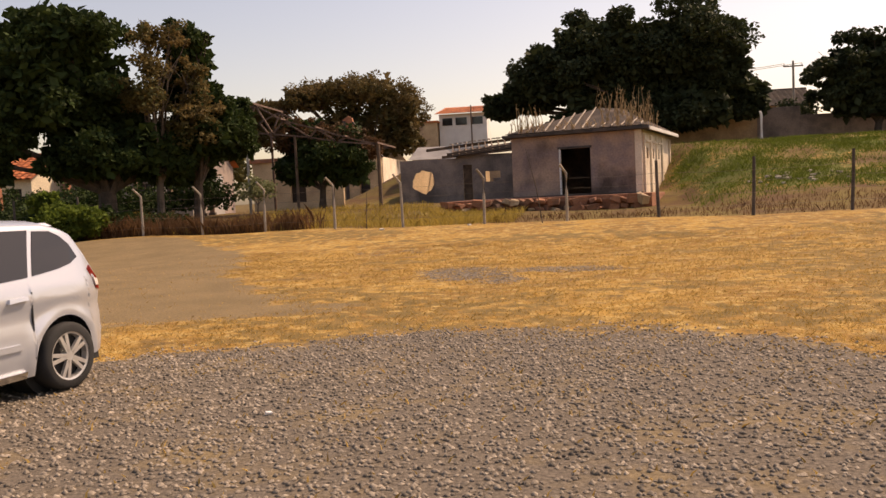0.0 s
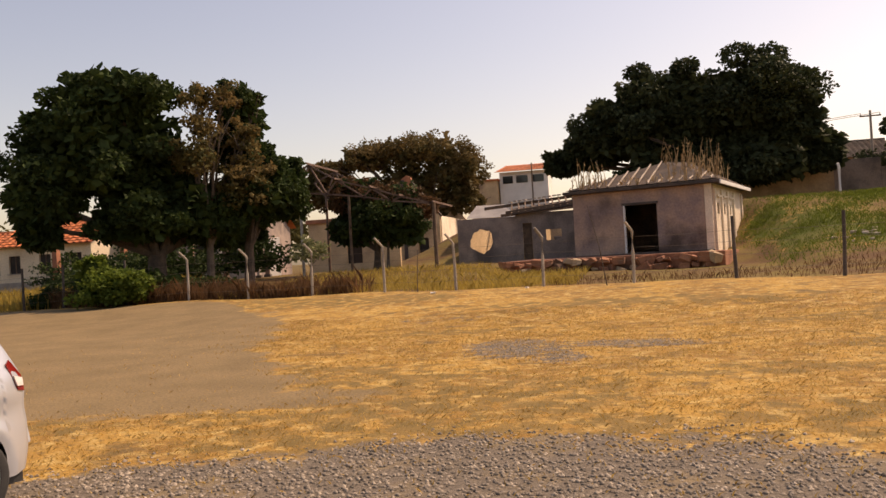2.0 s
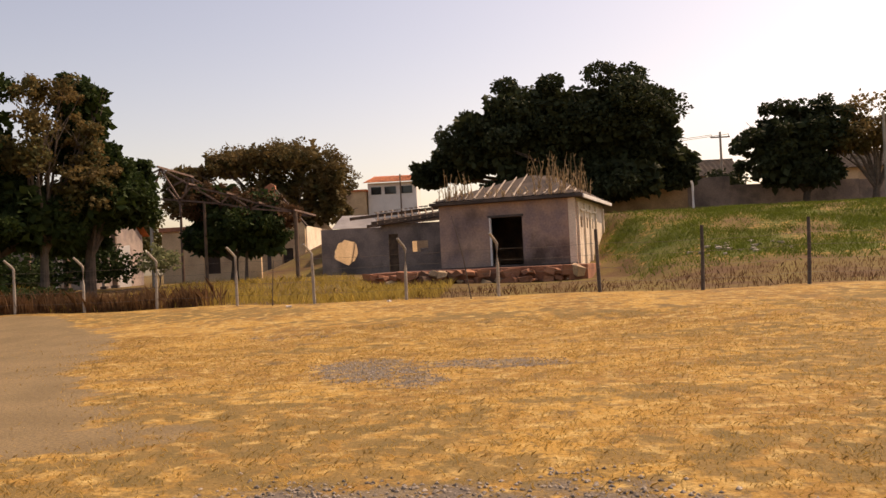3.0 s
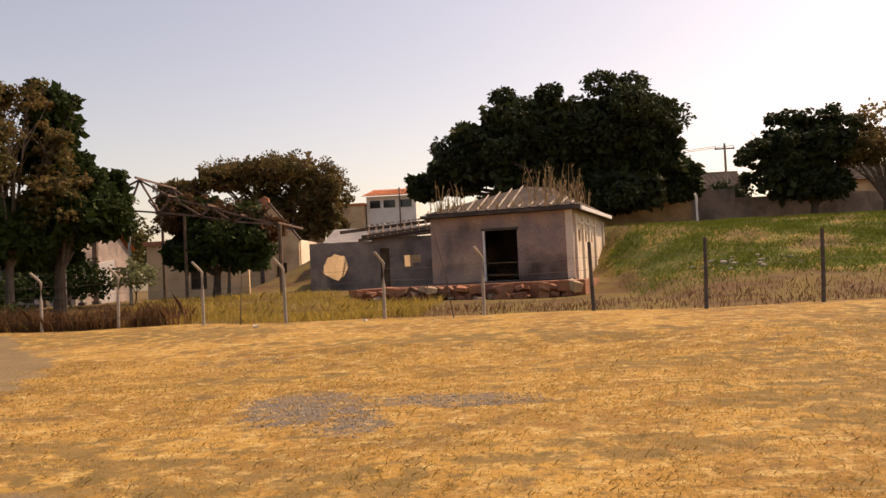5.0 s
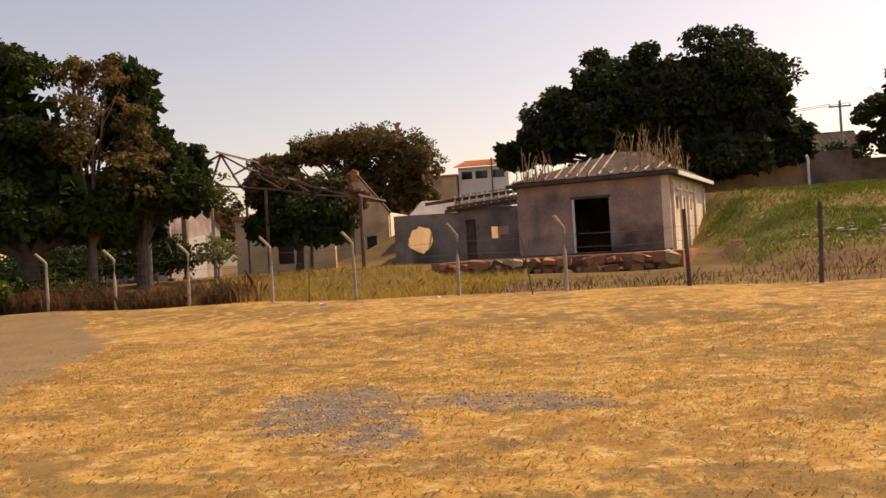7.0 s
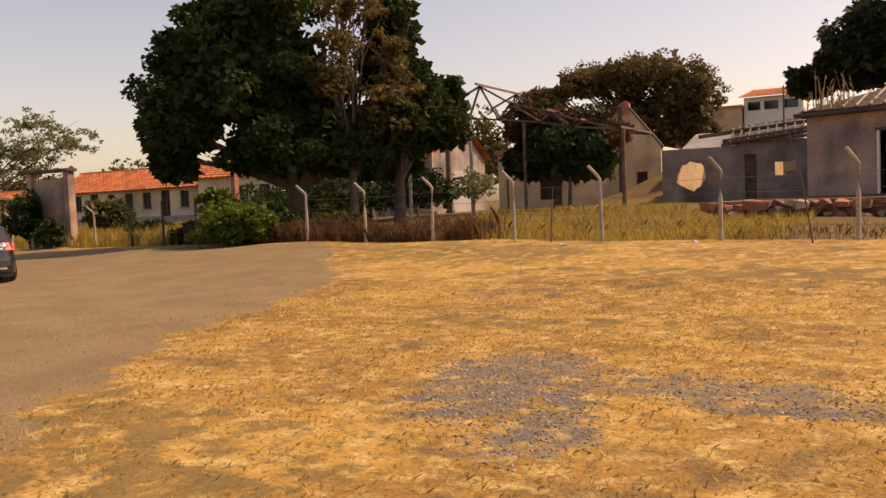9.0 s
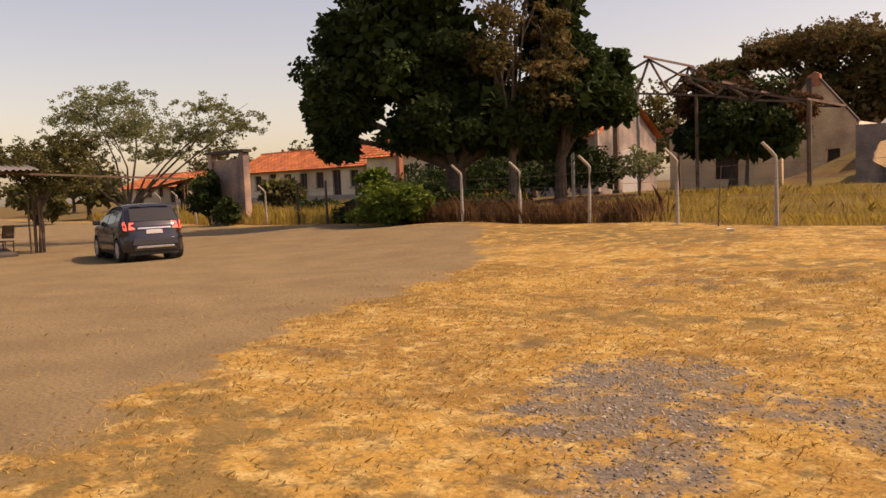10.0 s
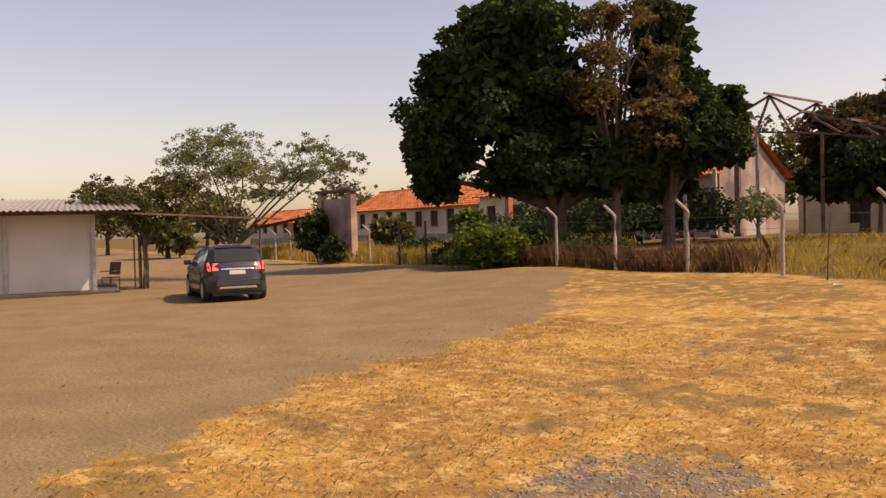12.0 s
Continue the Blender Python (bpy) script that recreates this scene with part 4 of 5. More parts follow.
# ---- trees ----
def leaves(points, sizes, droop=0.4):
    """Folded leaf sprays at the points."""
    n = len(points)
    d = rng.normal(size=(n, 3))
    d[:, 2] = d[:, 2] * 0.6 - droop
    d /= np.linalg.norm(d, axis=1)[:, None]
    s = np.cross(d, rng.normal(size=(n, 3)))
    s /= np.linalg.norm(s, axis=1)[:, None] + 1e-9
    up = np.cross(s, d)
    L, W = sizes[:, None], sizes[:, None] * 0.34
    v = np.stack([points, points + d * L * 0.45 + s * W + up * W * 0.35, points + d * L, points + d * L * 0.45 - s * W + up * W * 0.35], 1).reshape(-1, 3)
    q = np.arange(n) * 4
    f = np.concatenate([np.stack([q, q + 1, q + 2], 1), np.stack([q, q + 2, q + 3], 1)])
    order = np.argsort(np.concatenate([q, q]), kind="stable")
    return v, f[order]


def crown_points(blobs, n, shell=0.55, fluff=1.0):
    """Points in lumpy clumps: each blob (centre, radii) is filled with smaller clumps near its skin."""
    vol = np.array([b[1][0] * b[1][1] * b[1][2] for b in blobs]) ** 0.67
    out = []
    for (c, r), share in zip(blobs, vol / vol.sum()):
        k = max(10, int(46 * share * len(blobs) ** 0.5 / fluff ** 2))
        dirs = rng.normal(size=(k, 3))
        dirs /= np.linalg.norm(dirs, axis=1)[:, None]
        dirs[:, 2] = np.where(dirs[:, 2] < -0.45, -0.45 * rng.uniform(0.3, 1, k), dirs[:, 2])
        cc = np.array(c) + dirs * np.array(r) * rng.uniform(shell, 1.0, (k, 1))
        cr = np.mean(r) * rng.uniform(0.16, 0.34, k) * fluff
        idx = rng.integers(0, k, max(1, int(n * share)))
        p = rng.normal(size=(len(idx), 3))
        p /= np.linalg.norm(p, axis=1)[:, None]
        out.append(cc[idx] + p * (cr[idx] * rng.uniform(0.3, 1.0, len(idx)) ** 0.5)[:, None] * np.array([1.15, 1.15, 0.8]))
    return np.concatenate(out)


def tree(name, base, label, blobs, n, size, leafm, bark=None, trunk_r=0.3, fork=1.8, limbs=9, shell=0.55, droop=0.4, core=True, fluff=1.0):
    x, y = base
    z = float(height(x, y)) - 0.15
    t = thing(name, pose(x, y, z), label, "tree" if name != "bush" else "bush")
    m = Mesh()
    if trunk_r:
        m.tube([(0, 0, 0), (0.05, 0.03, fork * 0.5), (0.12, -0.05, fork)], [trunk_r * 1.35, trunk_r, trunk_r * 0.9], 10)
        for k in range(limbs):
            c, r = blobs[k % len(blobs)]
            end = Vector(c) + Vector((random.uniform(-0.6, 0.6) * r[0], random.uniform(-0.6, 0.6) * r[1], random.uniform(-0.3, 0.45) * r[2]))
            st = Vector((0.12, -0.05, fork * random.uniform(0.75, 1.0)))
            mid = st.lerp(end, 0.5) + Vector((random.uniform(-0.3, 0.3), random.uniform(-0.3, 0.3), 0.25))
            m.tube([st, mid, end], [trunk_r * 0.55, trunk_r * 0.34, trunk_r * 0.1], 6)
            for j in range(3):
                e2 = end + Vector((random.uniform(-0.5, 0.5) * r[0], random.uniform(-0.5, 0.5) * r[1], random.uniform(0, 0.4) * r[2]))
                m.tube([mid.lerp(end, 0.4 + 0.2 * j), e2], [trunk_r * 0.17, trunk_r * 0.05], 5)
        part("trunk", m, bark or BARK, t, "dark rough trunk with spreading limbs")
    p = crown_points(blobs, n, shell, fluff)
    s = rng.uniform(0.6, 1.3, len(p)) * size
    if core:
        p2 = np.concatenate([np.array(c) + np.clip(rng.normal(size=(max(80, n // 25), 3)), -1.5, 1.5) * np.array(r) * 0.36 for c, r in blobs])
        p, s = np.concatenate([p, p2]), np.concatenate([s, rng.uniform(1.8, 2.6, len(p2)) * size])
    v, f = leaves(p, s, droop)
    ob = new("crown", from_arrays("crown", v, f, leafm))
    ob.parent = t
    return t


def rd(r, d, z):
    """A crown centre r metres across and d metres deep, as seen from the field."""
    return (0.73 * r - 0.68 * d, 0.68 * r + 0.73 * d, z)


tree("mango_tree", (-19.6, 39.2), "large dark mango tree with dense drooping crown", [(rd(-2.7, 0, 7.1), (3.3, 3.3, 3.0)), (rd(-4.7, 0, 5.2), (1.7, 1.7, 1.9)), (rd(-4.9, 0, 3.7), (0.9, 0.9, 1.3)), (rd(-0.4, 0.5, 6.7), (2.6, 2.6, 3.3)), (rd(-1.7, 0, 9.6), (2.8, 2.8, 1.7)), (rd(-0.6, -0.4, 3.9), (2.5, 2.5, 1.4)), (rd(1.4, -0.8, 4.3), (2.0, 2.0, 1.7)), (rd(2.6, 0, 3.8), (2.2, 2.2, 1.5)), (rd(3.9, 1.5, 3.6), (1.9, 1.9, 1.5))],
     54000, 0.26, LEAF_MANGO, trunk_r=0.45, fork=2.2)
tree("browning_tree", (-17.4, 40.3), "tall sparse tree with browning olive leaves and bare twigs", [(rd(-0.6, -1.2, 6.9), (1.5, 1.5, 3.0)), (rd(0.2, -0.5, 9.5), (1.7, 1.7, 1.0)), (rd(1.5, -1.2, 5.2), (1.7, 1.7, 2.0)), (rd(1.6, -1, 7.4), (1.1, 1.1, 1.3))],
     7800, 0.21, LEAF_BROWN, BARK_PALE, 0.18, 3.0, 26, 0.25, core=False, fluff=0.8)
tree("dark_tree", (-16.3, 42.3), "dark green tree with two upright leafy stems", [(rd(0.0, 0, 9.0), (1.35, 1.35, 1.8)), (rd(-0.1, 0, 7.2), (1.5, 1.5, 1.8)), (rd(1.6, 0, 5.7), (1.5, 1.5, 1.6)), (rd(1.9, 0, 4.5), (1.7, 1.7, 1.3)), (rd(-0.4, 0, 4.2), (2.0, 2.0, 1.5)), (rd(0.2, -1.6, 5.0), (1.9, 1.9, 1.5)), (rd(2.4, 0, 5.0), (0.9, 0.9, 1.3))],
     22000, 0.25, LEAF_MANGO, trunk_r=0.24, fork=2.4)
tree("round_tree", (-12.0, 50.6), "dark round-headed tree growing through the canopy", [((0.4, 0, 3.3), (2.9, 2.6, 1.9)), ((-1.0, 0.3, 4.6), (1.4, 1.4, 1.4)), ((1.6, 0, 2.8), (1.8, 1.7, 1.7)), ((-1.4, 0, 2.6), (1.5, 1.5, 1.2))],
     20000, 0.25, LEAF_MANGO, trunk_r=0.2, fork=1.6)
tree("dry_creeper", (-11.2, 50.2), "reddish-brown dried creeper tangled over the steel canopy", [((-1.6, 0, 4.9), (1.9, 1.6, 1.0)), ((0.6, 0, 4.3), (2.0, 1.6, 0.9)), ((2.2, 0, 3.6), (1.5, 1.4, 1.1)), ((-2.6, 0, 4.1), (1.4, 1.4, 1.2))],
     7000, 0.2, LEAF_RUSSET, BARK_PALE, 0.08, 2.6, 18, 0.2, 0.5, core=False, fluff=0.7)
UMB = [((-8.0, 0, 6.9), (2.4, 2.4, 1.3)), ((-8.8, 0, 5.2), (1.8, 2, 2.0)), ((-0.5, 0, 8.0), (6.0, 4.5, 1.8)), ((3.2, 0, 6.4), (3.0, 3, 2.4)), ((-4.5, 0, 7.8), (2.8, 2.5, 1.4)), ((3.2, 0, 4.2), (2.6, 2, 2.4)), ((-1.0, 0, 5.6), (3.4, 2.6, 2.0)), ((0.5, 0, 3.4), (2.4, 2.0, 2.0))]
tree("umbrella_tree", (-19.8, 97.2), "wide flat-topped olive-green tree behind the ruined hall", [((1.39 * c[0], 1.39 * c[1], 1.39 * c[2] + 1.9), tuple(1.39 * v for v in r)) for c, r in UMB],
     30000, 0.30, LEAF_UMBRELLA, trunk_r=0.45, fork=5.0, limbs=24, shell=0.35, droop=0.1, fluff=0.6)
tree("hill_tree", (9.8, 74), "huge dense domed tree above the derelict building", [((1.8, 0, 8.6), (7.2, 6.0, 3.7)), ((-3.6, 0, 8.2), (5.6, 5.0, 3.9)), ((5.2, 0, 8.0), (4.5, 4.2, 3.8)), ((-6.4, 0, 6.9), (5.0, 4.6, 3.3)), ((6.0, 0, 6.0), (3.9, 4.2, 3.2)), ((-9.6, 2, 5.5), (3.0, 2.8, 1.8)), ((-11.9, 2, 4.8), (1.8, 1.8, 1.1)), ((1.0, 0.5, 5.4), (6.5, 4.5, 2.6)), ((3, -2, 3.2), (5.6, 4, 2.0)), ((8.6, 0, 4.0), (2.0, 2, 1.9)), ((-3, -1, 3.6), (5, 3, 2.2))],
     88000, 0.36, LEAF_BIG, trunk_r=0.7, fork=2.2)
tree("roadside_tree", (28.0, 72), "dark rounded tree beside the bank's road", [((-1.9, 0, 4.9), (3.5, 3.0, 3.4)), ((1.4, 0, 6.4), (3.2, 2.6, 2.8)), ((0, 0, 3.0), (3.4, 2.6, 1.6))], 16000, 0.38, LEAF_BIG, trunk_r=0.3, fork=1.4)
tree("bare_brown_tree", (33.0, 71), "thin brownish half-bare tree beside the road", [((0.4, 0, 5.8), (3.8, 3.2, 3.4)), ((-1.6, 0, 5.0), (2.4, 2, 2.2))], 5500, 0.34, LEAF_BROWN, BARK_PALE, 0.28, 1.6, 14, 0.3, core=False)
tree("garden_tree", (23.5, 80), "small clipped dark garden tree", [((0, 0, 2.9), (2.2, 2.0, 1.4))], 3000, 0.3, LEAF_BIG, trunk_r=0.15, fork=1.4)
tree("feathery_tree", (-28.6, 29.2), "open feathery light-green tree with thin limbs", [(rd(0.2, 0, 4.6), (2.8, 2.8, 1.4)), (rd(-2.4, -0.3, 3.8), (1.8, 1.8, 1.0)), (rd(2.8, 0.6, 4.4), (2.0, 2.0, 1.1)), (rd(-0.4, 0, 5.8), (2.0, 2.0, 0.8)), (rd(4.6, 0, 4.6), (1.5, 1.5, 0.8)), (rd(3.4, 0, 5.4), (1.4, 1.4, 0.6)), (rd(-1.8, 0, 5.2), (1.7, 1.7, 0.9)), (rd(1.4, 0, 3.6), (1.8, 1.8, 0.7))],
     26000, 0.10, LEAF_LIGHT, BARK, 0.11, 1.5, 9, 0.12, 0.0, core=False, fluff=0.36)
tree("young_tree", (-26.0, 24.5), "young leafy tree tied to stakes beside the shed", [(rd(0, 0, 3.1), (2.1, 2.1, 1.0)), (rd(-1.4, 0, 3.5), (1.3, 1.3, 0.7)), (rd(0.6, 0, 2.5), (1.3, 1.3, 0.7)), (rd(1.3, 0, 3.7), (1.2, 1.2, 0.6))], 13000, 0.11, LEAF_OLIVE, BARK, 0.09, 2.0, 7, 0.2, 0.1, core=False, fluff=0.5)
tree("bush", (-19.0, 34.6), "bright green leafy bush in front of the fence", [((0, 0, 0.9), (1.75, 1.2, 0.95)), ((-0.8, 0, 1.75), (0.7, 0.6, 0.7)), ((1.0, 0, 1.1), (0.9, 0.8, 0.7))], 8000, 0.17, LEAF_BUSH, trunk_r=0.05, fork=0.4, droop=-0.2)
tree("dead_shrub", (-14.5, 46), "small pale-leafed shrub in the tall grass", [((0, 0, 1.5), (1.2, 1.0, 0.9))], 900, 0.2, LEAF_LIGHT, BARK_PALE, 0.04, 0.8, 5, core=False)
# Mostly added to darken the gap under the trees; two cover the gateway.
for x, y, w, h in ((-26, 44.5, 2.2, 1.5), (-29.5, 47, 2.0, 1.3), (-22.5, 46.5, 1.8, 1.2), (-34, 44, 1.6, 1.0), (-23.5, 48, 3.0, 2.6), (-18.8, 48, 2.6, 2.4), (-28, 50, 3.0, 2.4), (-33, 52, 3.0, 2.2), (-17.9, 36.6, 1.5, 1.3), (-15.6, 36.6, 1.3, 0.9), (-21.3, 37.2, 1.5, 1.2), (-23.8, 37.6, 1.4, 0.9), (-36.0, 37.9, 1.0, 2.8), (-33.9, 37.6, 0.7, 1.4)):
    tree("shrub", (x, y), "dark shrub under the trees, most added to deepen the shade", [((0, 0, h * 0.6), (w, w * 0.8, h * 0.55))], 3500, 0.2, LEAF_MANGO, trunk_r=0.05, fork=0.3, limbs=5)
for k, (x, y, w, h) in enumerate(((-46, 66, 5, 3.6), (-58, 72, 7, 4.2), (-70, 74, 7, 4.6), (-52, 48, 3.2, 2.0), (-80, 70, 8, 5), (-40, 46, 2.2, 1.6), (-36, 80, 8, 6), (-98, 60, 9, 5), (-30, 76, 6, 6), (-70, 48, 6, 3.6), (-62, 40, 4, 2.4), (-88, 44, 8, 5), (-76, 32, 6, 3.4), (-95, 28, 8, 4.5))):
    tree("far_tree", (x, y), "distant grey-green tree behind the houses", [((0, 0, h), (w * 0.6, w * 0.5, h * 0.55)), ((w * 0.4, 0, h * 0.7), (w * 0.4, w * 0.4, h * 0.4))], 2600, 0.4, LEAF_OLIVE, trunk_r=0.2, fork=h * 0.4, limbs=6)

for k, (dx, dy) in enumerate(((0, 0), (0.22, 0.1), (-0.2, 0.12), (0.1, -0.2))):
    tagged(part("stake", Mesh().tube([(-26.0 + dx, 24.3 + dy, -0.1), (-26.0 + dx * 0.8, 24.3 + dy, 1.75)], [0.035, 0.03], 6), WOOD), "dark wooden stake propping the young tree", "stake", "stakes round the young tree")
for x, y, h, l in ((-5.1, 31.9, 1.5, 0.1), (1.55, 30.3, 2.6, -0.5)):
    z = float(height(x, y))
    tagged(part("sapling", Mesh().tube([(x, y, z - 0.1), (x + l * 0.4, y, z + h * 0.5), (x + l, y, z + h)], [0.02, 0.017, 0.008], 5), BARK), "thin bare sapling stick before the fence", "sapling", "saplings by the fence")


# ---- chair beside the shed ----
ch = thing("garden_chair", pose(-26.2, 23.35, 0.0, 0, 0, 30), "pale old garden chair standing beside the shed", "chair")
part("seat", Mesh().box((0, 0, 0.44), (0.46, 0.44, 0.04)), WOOD, ch, bevel=0.01)
part("backrest", Mesh().box((0, 0.24, 0.75), (0.46, 0.04, 0.45), 0, 0, Matrix.Rotation(-0.2, 4, "X")), WOOD, ch, bevel=0.01)
for sx in (-0.2, 0.2):
    for sy in (-0.19, 0.2):
        part("leg", Mesh().tube([(sx, sy, 0), (sx, sy, 0.44)], [0.022, 0.022], 6), WOOD, ch)
    part("armrest", Mesh().box((sx * 1.1, 0, 0.66), (0.05, 0.46, 0.03)), WOOD, ch)

for x, y, s in ((-0.3, 7.1, 0.025), (-4.2, 30.4, 0.07), (-1.1, 31.0, 0.06)):
    z = float(height(x, y))
    tagged(part("litter", Mesh().box((x, y, z + 0.02), (s * 2.2, s * 1.4, s * 0.7), random.uniform(0, 3), s * 0.3), WHITE_PAINT, bevel=0.004), "crumpled scrap of white paper on the ground", "litter", "scraps of litter")
random.seed(4)
for k in range(26):
    x, y = random.uniform(11.5, 16), random.uniform(41, 44)
    z = float(height(x, y))
    s = random.uniform(0.07, 0.18)
    tagged(part("rubble", Mesh().box((x, y, z + s * 0.25), (s * 1.6, s, s * 0.7), random.uniform(0, 3), s * 0.2), mat_rib, bevel=0.015), "broken pale rubble lying in the bank's weeds", "rubble", "rubble on the bank")


# ---- cars: x forward, origin under the rear axle ----
def half_width(z):
    return 0.835 if z < 0.93 else 0.835 - (z - 0.93) * 0.36


def car(name, m, paint, label, lit):
    c = thing(name, m, label, "car")
    WB, R = 2.5, 0.305
    rear_line = ((0.0, -0.50), (0.3, -0.58), (0.42, -0.62), (0.62, -0.62), (0.72, -0.59), (0.95, -0.55), (1.08, -0.46), (1.43, -0.24), (1.56, -0.12))
    top_line = ((-0.7, 1.44), (-0.5, 1.49), (0.0, 1.535), (0.5, 1.55), (1.0, 1.53), (1.4, 1.45), (1.8, 1.28), (2.2, 1.08), (2.42, 0.98), (2.7, 0.93), (3.0, 0.84), (3.15, 0.74), (3.26, 0.56))
    tz, tx = zip(*rear_line)
    ux, uz = zip(*top_line)

    def side(x, z):
        """Half the car's width at a length and a height, with creases, flared arches and drawn-in ends."""
        w = half_width(z) - 0.05 * max(0.0, (0.45 - z) / 0.25) ** 2 + 0.012 * math.exp(-((z - 0.84 - 0.02 * x) / 0.035) ** 2) - 0.014 * math.exp(-((z - 0.70) / 0.07) ** 2)
        for ax in (0, WB):
            d = math.hypot(x - ax, z - R)
            w += 0.022 * math.exp(-((d - 0.40) / 0.055) ** 2) if z < 0.85 else 0
        t = max(0.0, -0.12 - x) / 0.5 if x < 0 else max(0.0, x - WB - 0.1) / 0.66
        return w * (1 - 0.24 * min(1.1, t) ** 2.2)

    def floor_line(x):
        for ax in (0, WB):
            if abs(x - ax) < 0.36:
                return R + math.sqrt(0.36 ** 2 - (x - ax) ** 2) * 1.02
        return 0.20 if 0 < x < WB else 0.26
    cols = sorted({*np.linspace(-0.7, WB + 0.76, 70).round(4), *[ax + s * d for ax in (0, WB) for s in (-1, 1) for d in (0.3601, 0.3599, 0.353, 0.34, 0.32)]})
    rows, cap = 26, 7
    shell = Mesh()
    for s in (-1, 1):
        v = []
        for X in cols:
            zb, zt = floor_line(X), float(np.interp(X, ux, uz))
            zs = max(zb + 0.04, zt - 0.075)
            for k in range(rows + cap):
                z = zb + (zs - zb) * k / (rows - 1) if k < rows else zs + (zt - zs) * math.sin(math.pi / 2 * (k - rows + 1) / cap)
                x = X * -float(np.interp(z, tz, tx)) / 0.7 if X < 0 else X
                y = side(x, min(z, zs)) * (1 if k < rows else max(0.0, math.cos(math.pi / 2 * (k - rows + 1) / cap)) ** 0.8)
                v.append((x, s * y, z))
        n = rows + cap
        f = [(a * n + k, (a + 1) * n + k, (a + 1) * n + k + 1, a * n + k + 1) for a in range(len(cols) - 1) for k in range(n - 1)]
        shell.add(v, f)
        ends = []
        for a in (0, len(cols) - 1):
            e = []
            for k in range(n):
                x, y, z = v[a * n + k]
                out = -0.035 if a == 0 else 0.05
                e += [(x + out * (1 - q * q), y * q, z) for q in (1.0, 0.66, 0.33, 0.0)]
            shell.add(e, [(k * 4 + q, k * 4 + q + 1, k * 4 + q + 5, k * 4 + q + 4) for k in range(n - 1) for q in range(3)])
    ob = part("body", shell, paint, c, smooth=True)
    bm = bmesh.new()
    bm.from_mesh(ob.data)
    bmesh.ops.remove_doubles(bm, verts=bm.verts, dist=0.0004)
    bmesh.ops.recalc_face_normals(bm, faces=bm.faces)
    bm.to_mesh(ob.data)
    bm.free()

    def panel(nm, pts, material, off=0.007, parent=c):
        for s in (-1, 1):
            a = [(x, s * (side(x, z) + off), z) for x, z in pts]
            b = [(x, s * (side(x, z) - 0.02), z) for x, z in pts]
            k = len(pts)
            part(nm, Mesh().add(a + b, [tuple(range(k)), tuple(range(2 * k - 1, k - 1, -1))] + [(i, i + k, (i + 1) % k + k, (i + 1) % k) for i in range(k)]), material, parent)
    panel("rear_side_window", [(-0.27, 1.17), (-0.16, 1.12), (0.0, 1.085), (0.30, 1.05), (0.22, 1.25), (0.14, 1.43), (-0.04, 1.42), (-0.14, 1.37), (-0.22, 1.29)], CAR_GLASS)
    panel("rear_door_window", [(0.35, 1.045), (1.12, 1.0), (1.06, 1.22), (1.0, 1.455), (0.19, 1.44), (0.27, 1.25)], CAR_GLASS)
    panel("front_door_window", [(1.20, 1.0), (2.08, 0.985), (1.78, 1.19), (1.46, 1.34), (1.08, 1.44), (1.14, 1.22)], CAR_GLASS)
    panel("door_handle", [(0.42, 0.86), (0.62, 0.85), (0.61, 0.885), (0.43, 0.895)], paint, 0.03)
    panel("front_door_handle", [(1.42, 0.84), (1.62, 0.83), (1.61, 0.865), (1.43, 0.875)], paint, 0.03)
    panel("side_moulding", [(0.50, 0.45), (2.02, 0.45), (2.02, 0.50), (0.52, 0.50)], paint if not lit else PLASTIC, 0.022)
    panel("sill_strip", [(0.46, 0.20), (2.04, 0.20), (2.04, 0.25), (0.46, 0.26)], CHROME if not lit else PLASTIC, 0.03)
    panel("door_seam", [(0.36, 0.35), (0.372, 0.35), (0.362, 0.92), (0.35, 0.92)], PLASTIC, 0.002)
    panel("mid_seam", [(1.2, 0.3), (1.212, 0.3), (1.18, 0.92), (1.168, 0.92)], PLASTIC, 0.002)
    panel("tail_lamp", [(-0.46, 0.86), (-0.55, 0.84), (-0.53, 0.96), (-0.42, 1.08), (-0.37, 1.05)], LAMP_ON if lit else LAMP_RED, 0.012)
    if not lit:
        panel("reverse_lens", [(-0.45, 0.89), (-0.54, 0.88), (-0.53, 0.94), (-0.42, 0.965)], LAMP_CLEAR, 0.02)
    # rear end
    def rear(nm, y0, y1, z0, z1, x0, x1, material, lab="", bev=0.01, th=0.05):
        v = [(x + dx, y, z) for dx in (0, th) for x, y, z in ((x0, y0, z0), (x0, y1, z0), (x1, y1 * 0.94, z1), (x1, y0 * 0.94, z1))]
        part(nm, Mesh().add(v, [(0, 1, 2, 3), (7, 6, 5, 4), (0, 4, 5, 1), (1, 5, 6, 2), (2, 6, 7, 3), (3, 7, 4, 0)]), material, c, lab, bev)
    rear("rear_window", -0.60, 0.60, 1.08, 1.42, -0.505, -0.285, CAR_GLASS, th=0.04)
    rear("rear_spoiler", -0.50, 0.50, 1.46, 1.495, -0.26, -0.20, paint, th=0.26)
    rear("bumper", -0.60, 0.60, 0.42, 0.62, -0.685, -0.675, paint, bev=0.03, th=0.12)
    rear("bumper_insert", -0.56, 0.56, 0.30, 0.42, -0.66, -0.67, PLASTIC, "black lower bumper insert")
    rear("number_plate", -0.22, 0.22, 0.74, 0.85, -0.645, -0.625, PLATE, "grey number plate")
    rear("plate_garnish", -0.45, 0.45, 0.87, 0.91, -0.63, -0.62, CHROME, "chrome garnish strip")
    rear("lower_strip", -0.50, 0.50, 0.36, 0.42, -0.69, -0.69, CHROME if lit else PLASTIC, "bright diffuser strip")
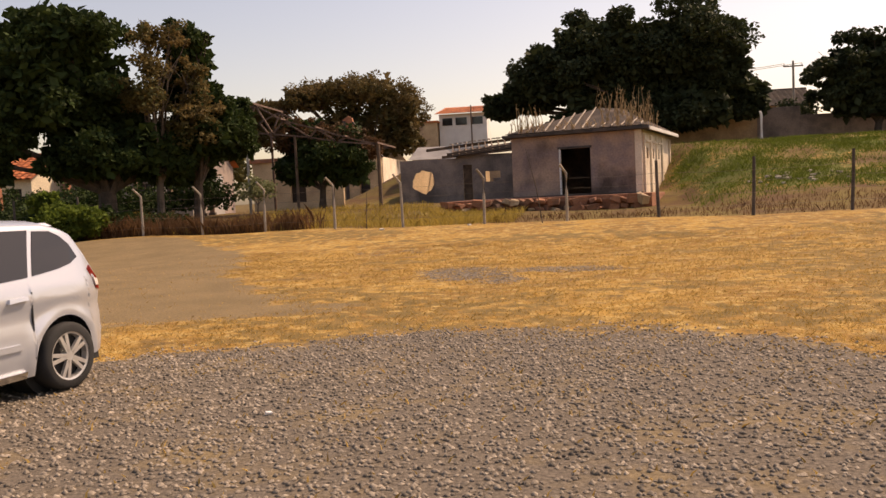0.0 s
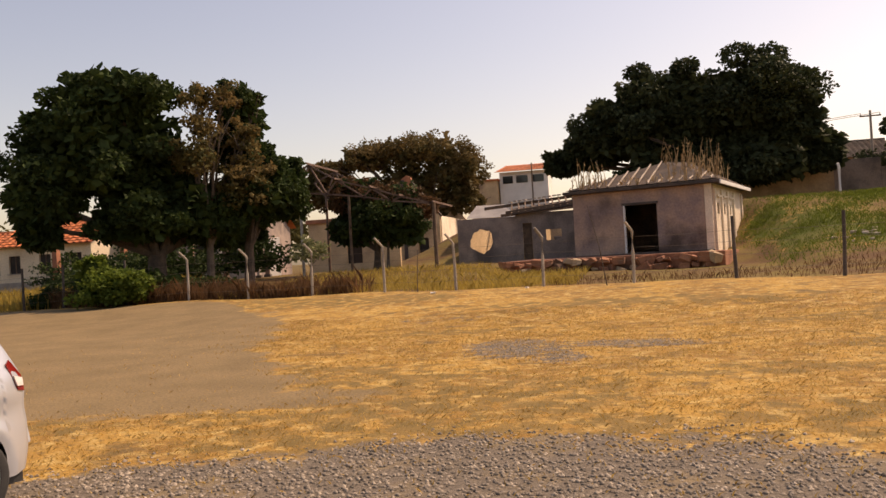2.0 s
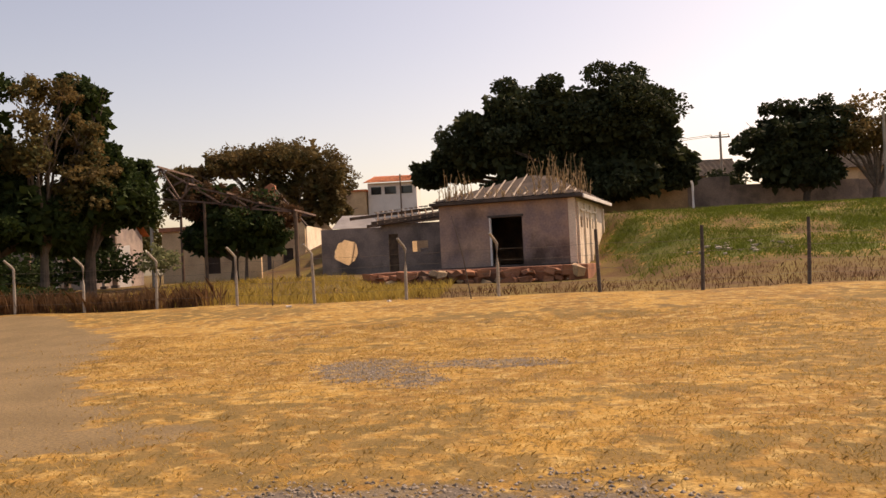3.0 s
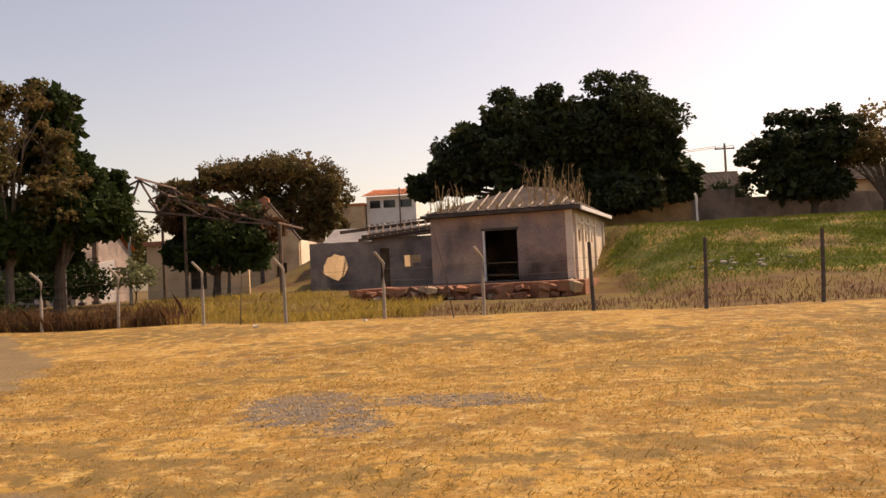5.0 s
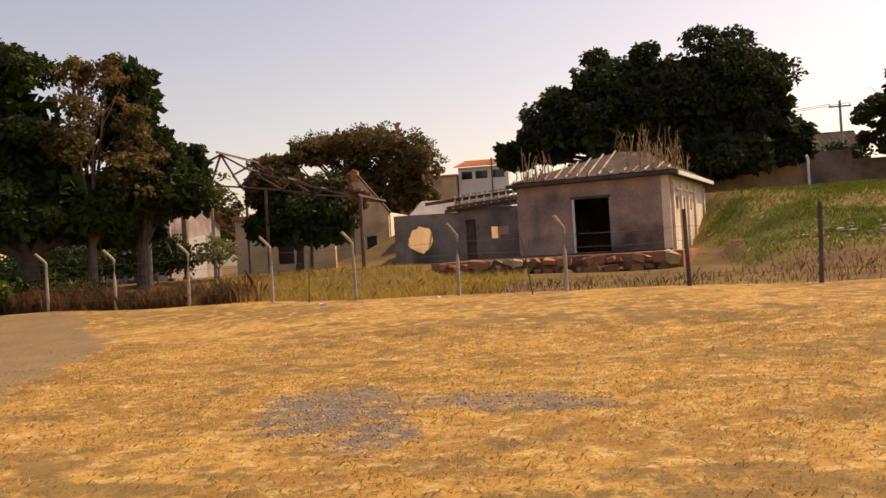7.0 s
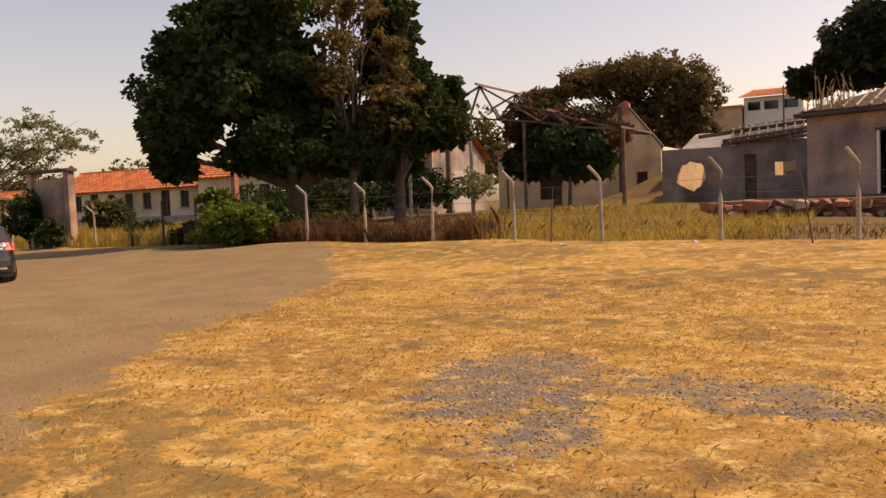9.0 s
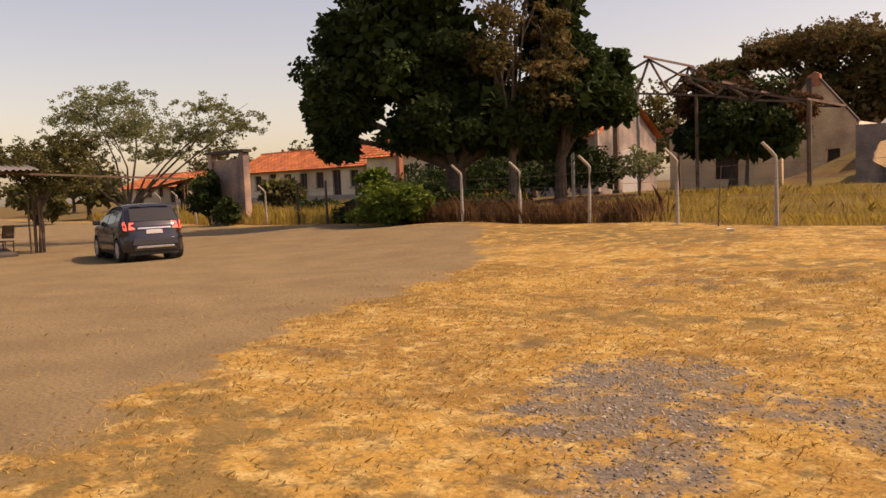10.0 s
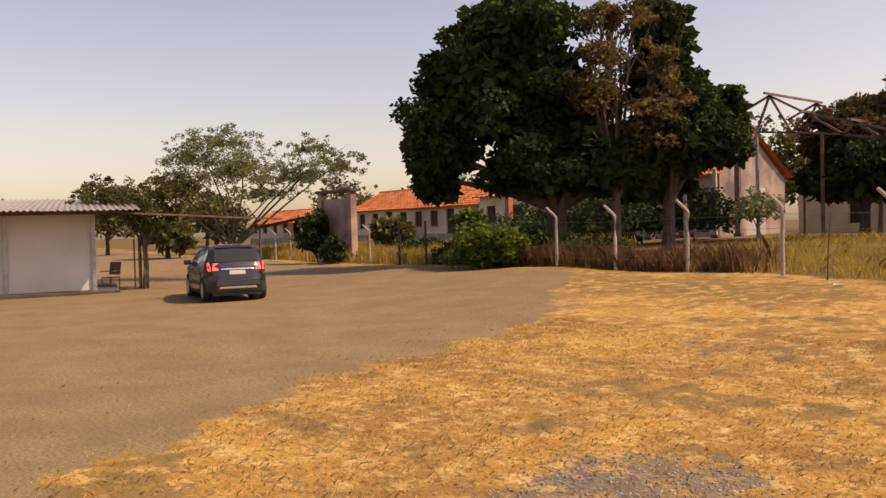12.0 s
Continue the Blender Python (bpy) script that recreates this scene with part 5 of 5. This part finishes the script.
    for s in (-1, 1):
        rear("rear_lamp", 0.50 if s > 0 else -0.66, 0.66 if s > 0 else -0.50, 0.86, 1.05, -0.60, -0.50, LAMP_ON if lit else LAMP_RED, "lit red brake lamp" if lit else "red tail lamp")
        part("mirror", Mesh().box((1.95, s * 0.93, 1.04), (0.12, 0.2, 0.14)), paint, c, bevel=0.03)
        part("headlamp", Mesh().box((WB + 0.52, s * 0.52, 0.68), (0.25, 0.28, 0.15)), LAMP_CLEAR, c, bevel=0.03)
    part("windscreen", Mesh().add([(2.36, -0.66, 1.02), (2.36, 0.66, 1.02), (1.50, 0.56, 1.43), (1.50, -0.56, 1.43), (2.40, -0.66, 1.03), (2.40, 0.66, 1.03), (1.54, 0.56, 1.445), (1.54, -0.56, 1.445)],
                                  [(0, 1, 2, 3), (4, 5, 6, 7), (0, 1, 5, 4), (2, 3, 7, 6), (1, 2, 6, 5), (3, 0, 4, 7)]), CAR_GLASS, c)
    part("underbody", Mesh().box((1.25, 0, 0.3), (3.6, 1.3, 0.25)), PLASTIC, c)
    for x in (0, WB):
        for s in (-1, 1):
            part("wheel_arch", Mesh().tube([(x, s * 0.45, R), (x, s * 0.66, R)], [0.37, 0.37], 24), PLASTIC, c)
            w = new("wheel")
            w.parent = c
            w.location = (x, s * 0.76, R)
            prof = [(0.20, -0.09), (0.27, -0.10), (0.30, -0.075), (0.305, 0), (0.30, 0.075), (0.27, 0.10), (0.215, 0.095)]
            v, f, N = [], [], 32
            for k in range(N):
                a = k * math.tau / N
                v += [(math.cos(a) * r, s * yy, math.sin(a) * r) for r, yy in prof]
            P = len(prof)
            for k in range(N):
                for j in range(P - 1):
                    f.append((k * P + j, k * P + j + 1, ((k + 1) % N) * P + j + 1, ((k + 1) % N) * P + j))
            tyre = part("tyre", Mesh().add(v, f), RUBBER, w, smooth=True)
            rim = Mesh()
            rim.tube([(0, s * 0.0, 0), (0, s * 0.085, 0)], [0.055, 0.045], 12)
            v, f = [], []
            for k in range(N):
                a = k * math.tau / N
                v += [(math.cos(a) * r, s * yy, math.sin(a) * r) for r, yy in ((0.218, 0.09), (0.198, 0.085), (0.192, 0.03))]
            for k in range(N):
                for j in range(2):
                    f.append((k * 3 + j, k * 3 + j + 1, ((k + 1) % N) * 3 + j + 1, ((k + 1) % N) * 3 + j))
            rim.add(v, f)
            for k in range(5):
                for da in (-0.17, 0.17):
                    a = k * math.tau / 5 + da
                    rim.beam((math.cos(a) * 0.04, s * 0.072, math.sin(a) * 0.04), (math.cos(a) * 0.2, s * 0.072, math.sin(a) * 0.2), 0.03, 0.034)
            part("rim", rim, ALLOY, w, "five double-spoke alloy rim")
            part("brake_disc", Mesh().tube([(0, s * 0.0, 0), (0, s * 0.02, 0)], [0.19, 0.19], 20), PLASTIC, w)
    return c


def heading(dx, dy):
    return math.degrees(math.atan2(dy, dx))


car("silver_hatchback", pose(-3.28, 8.25, 0, 0, 0, heading(-0.22, -0.975)), PAINT_SILVER, "silver hatchback car parked on the gravel lot", False)
car("dark_hatchback", pose(-17.85, 23.85, 0, 0, 0, heading(-0.965, 0.262)), PAINT_DARK, "dark grey hatchback car with brake lamps lit", True)
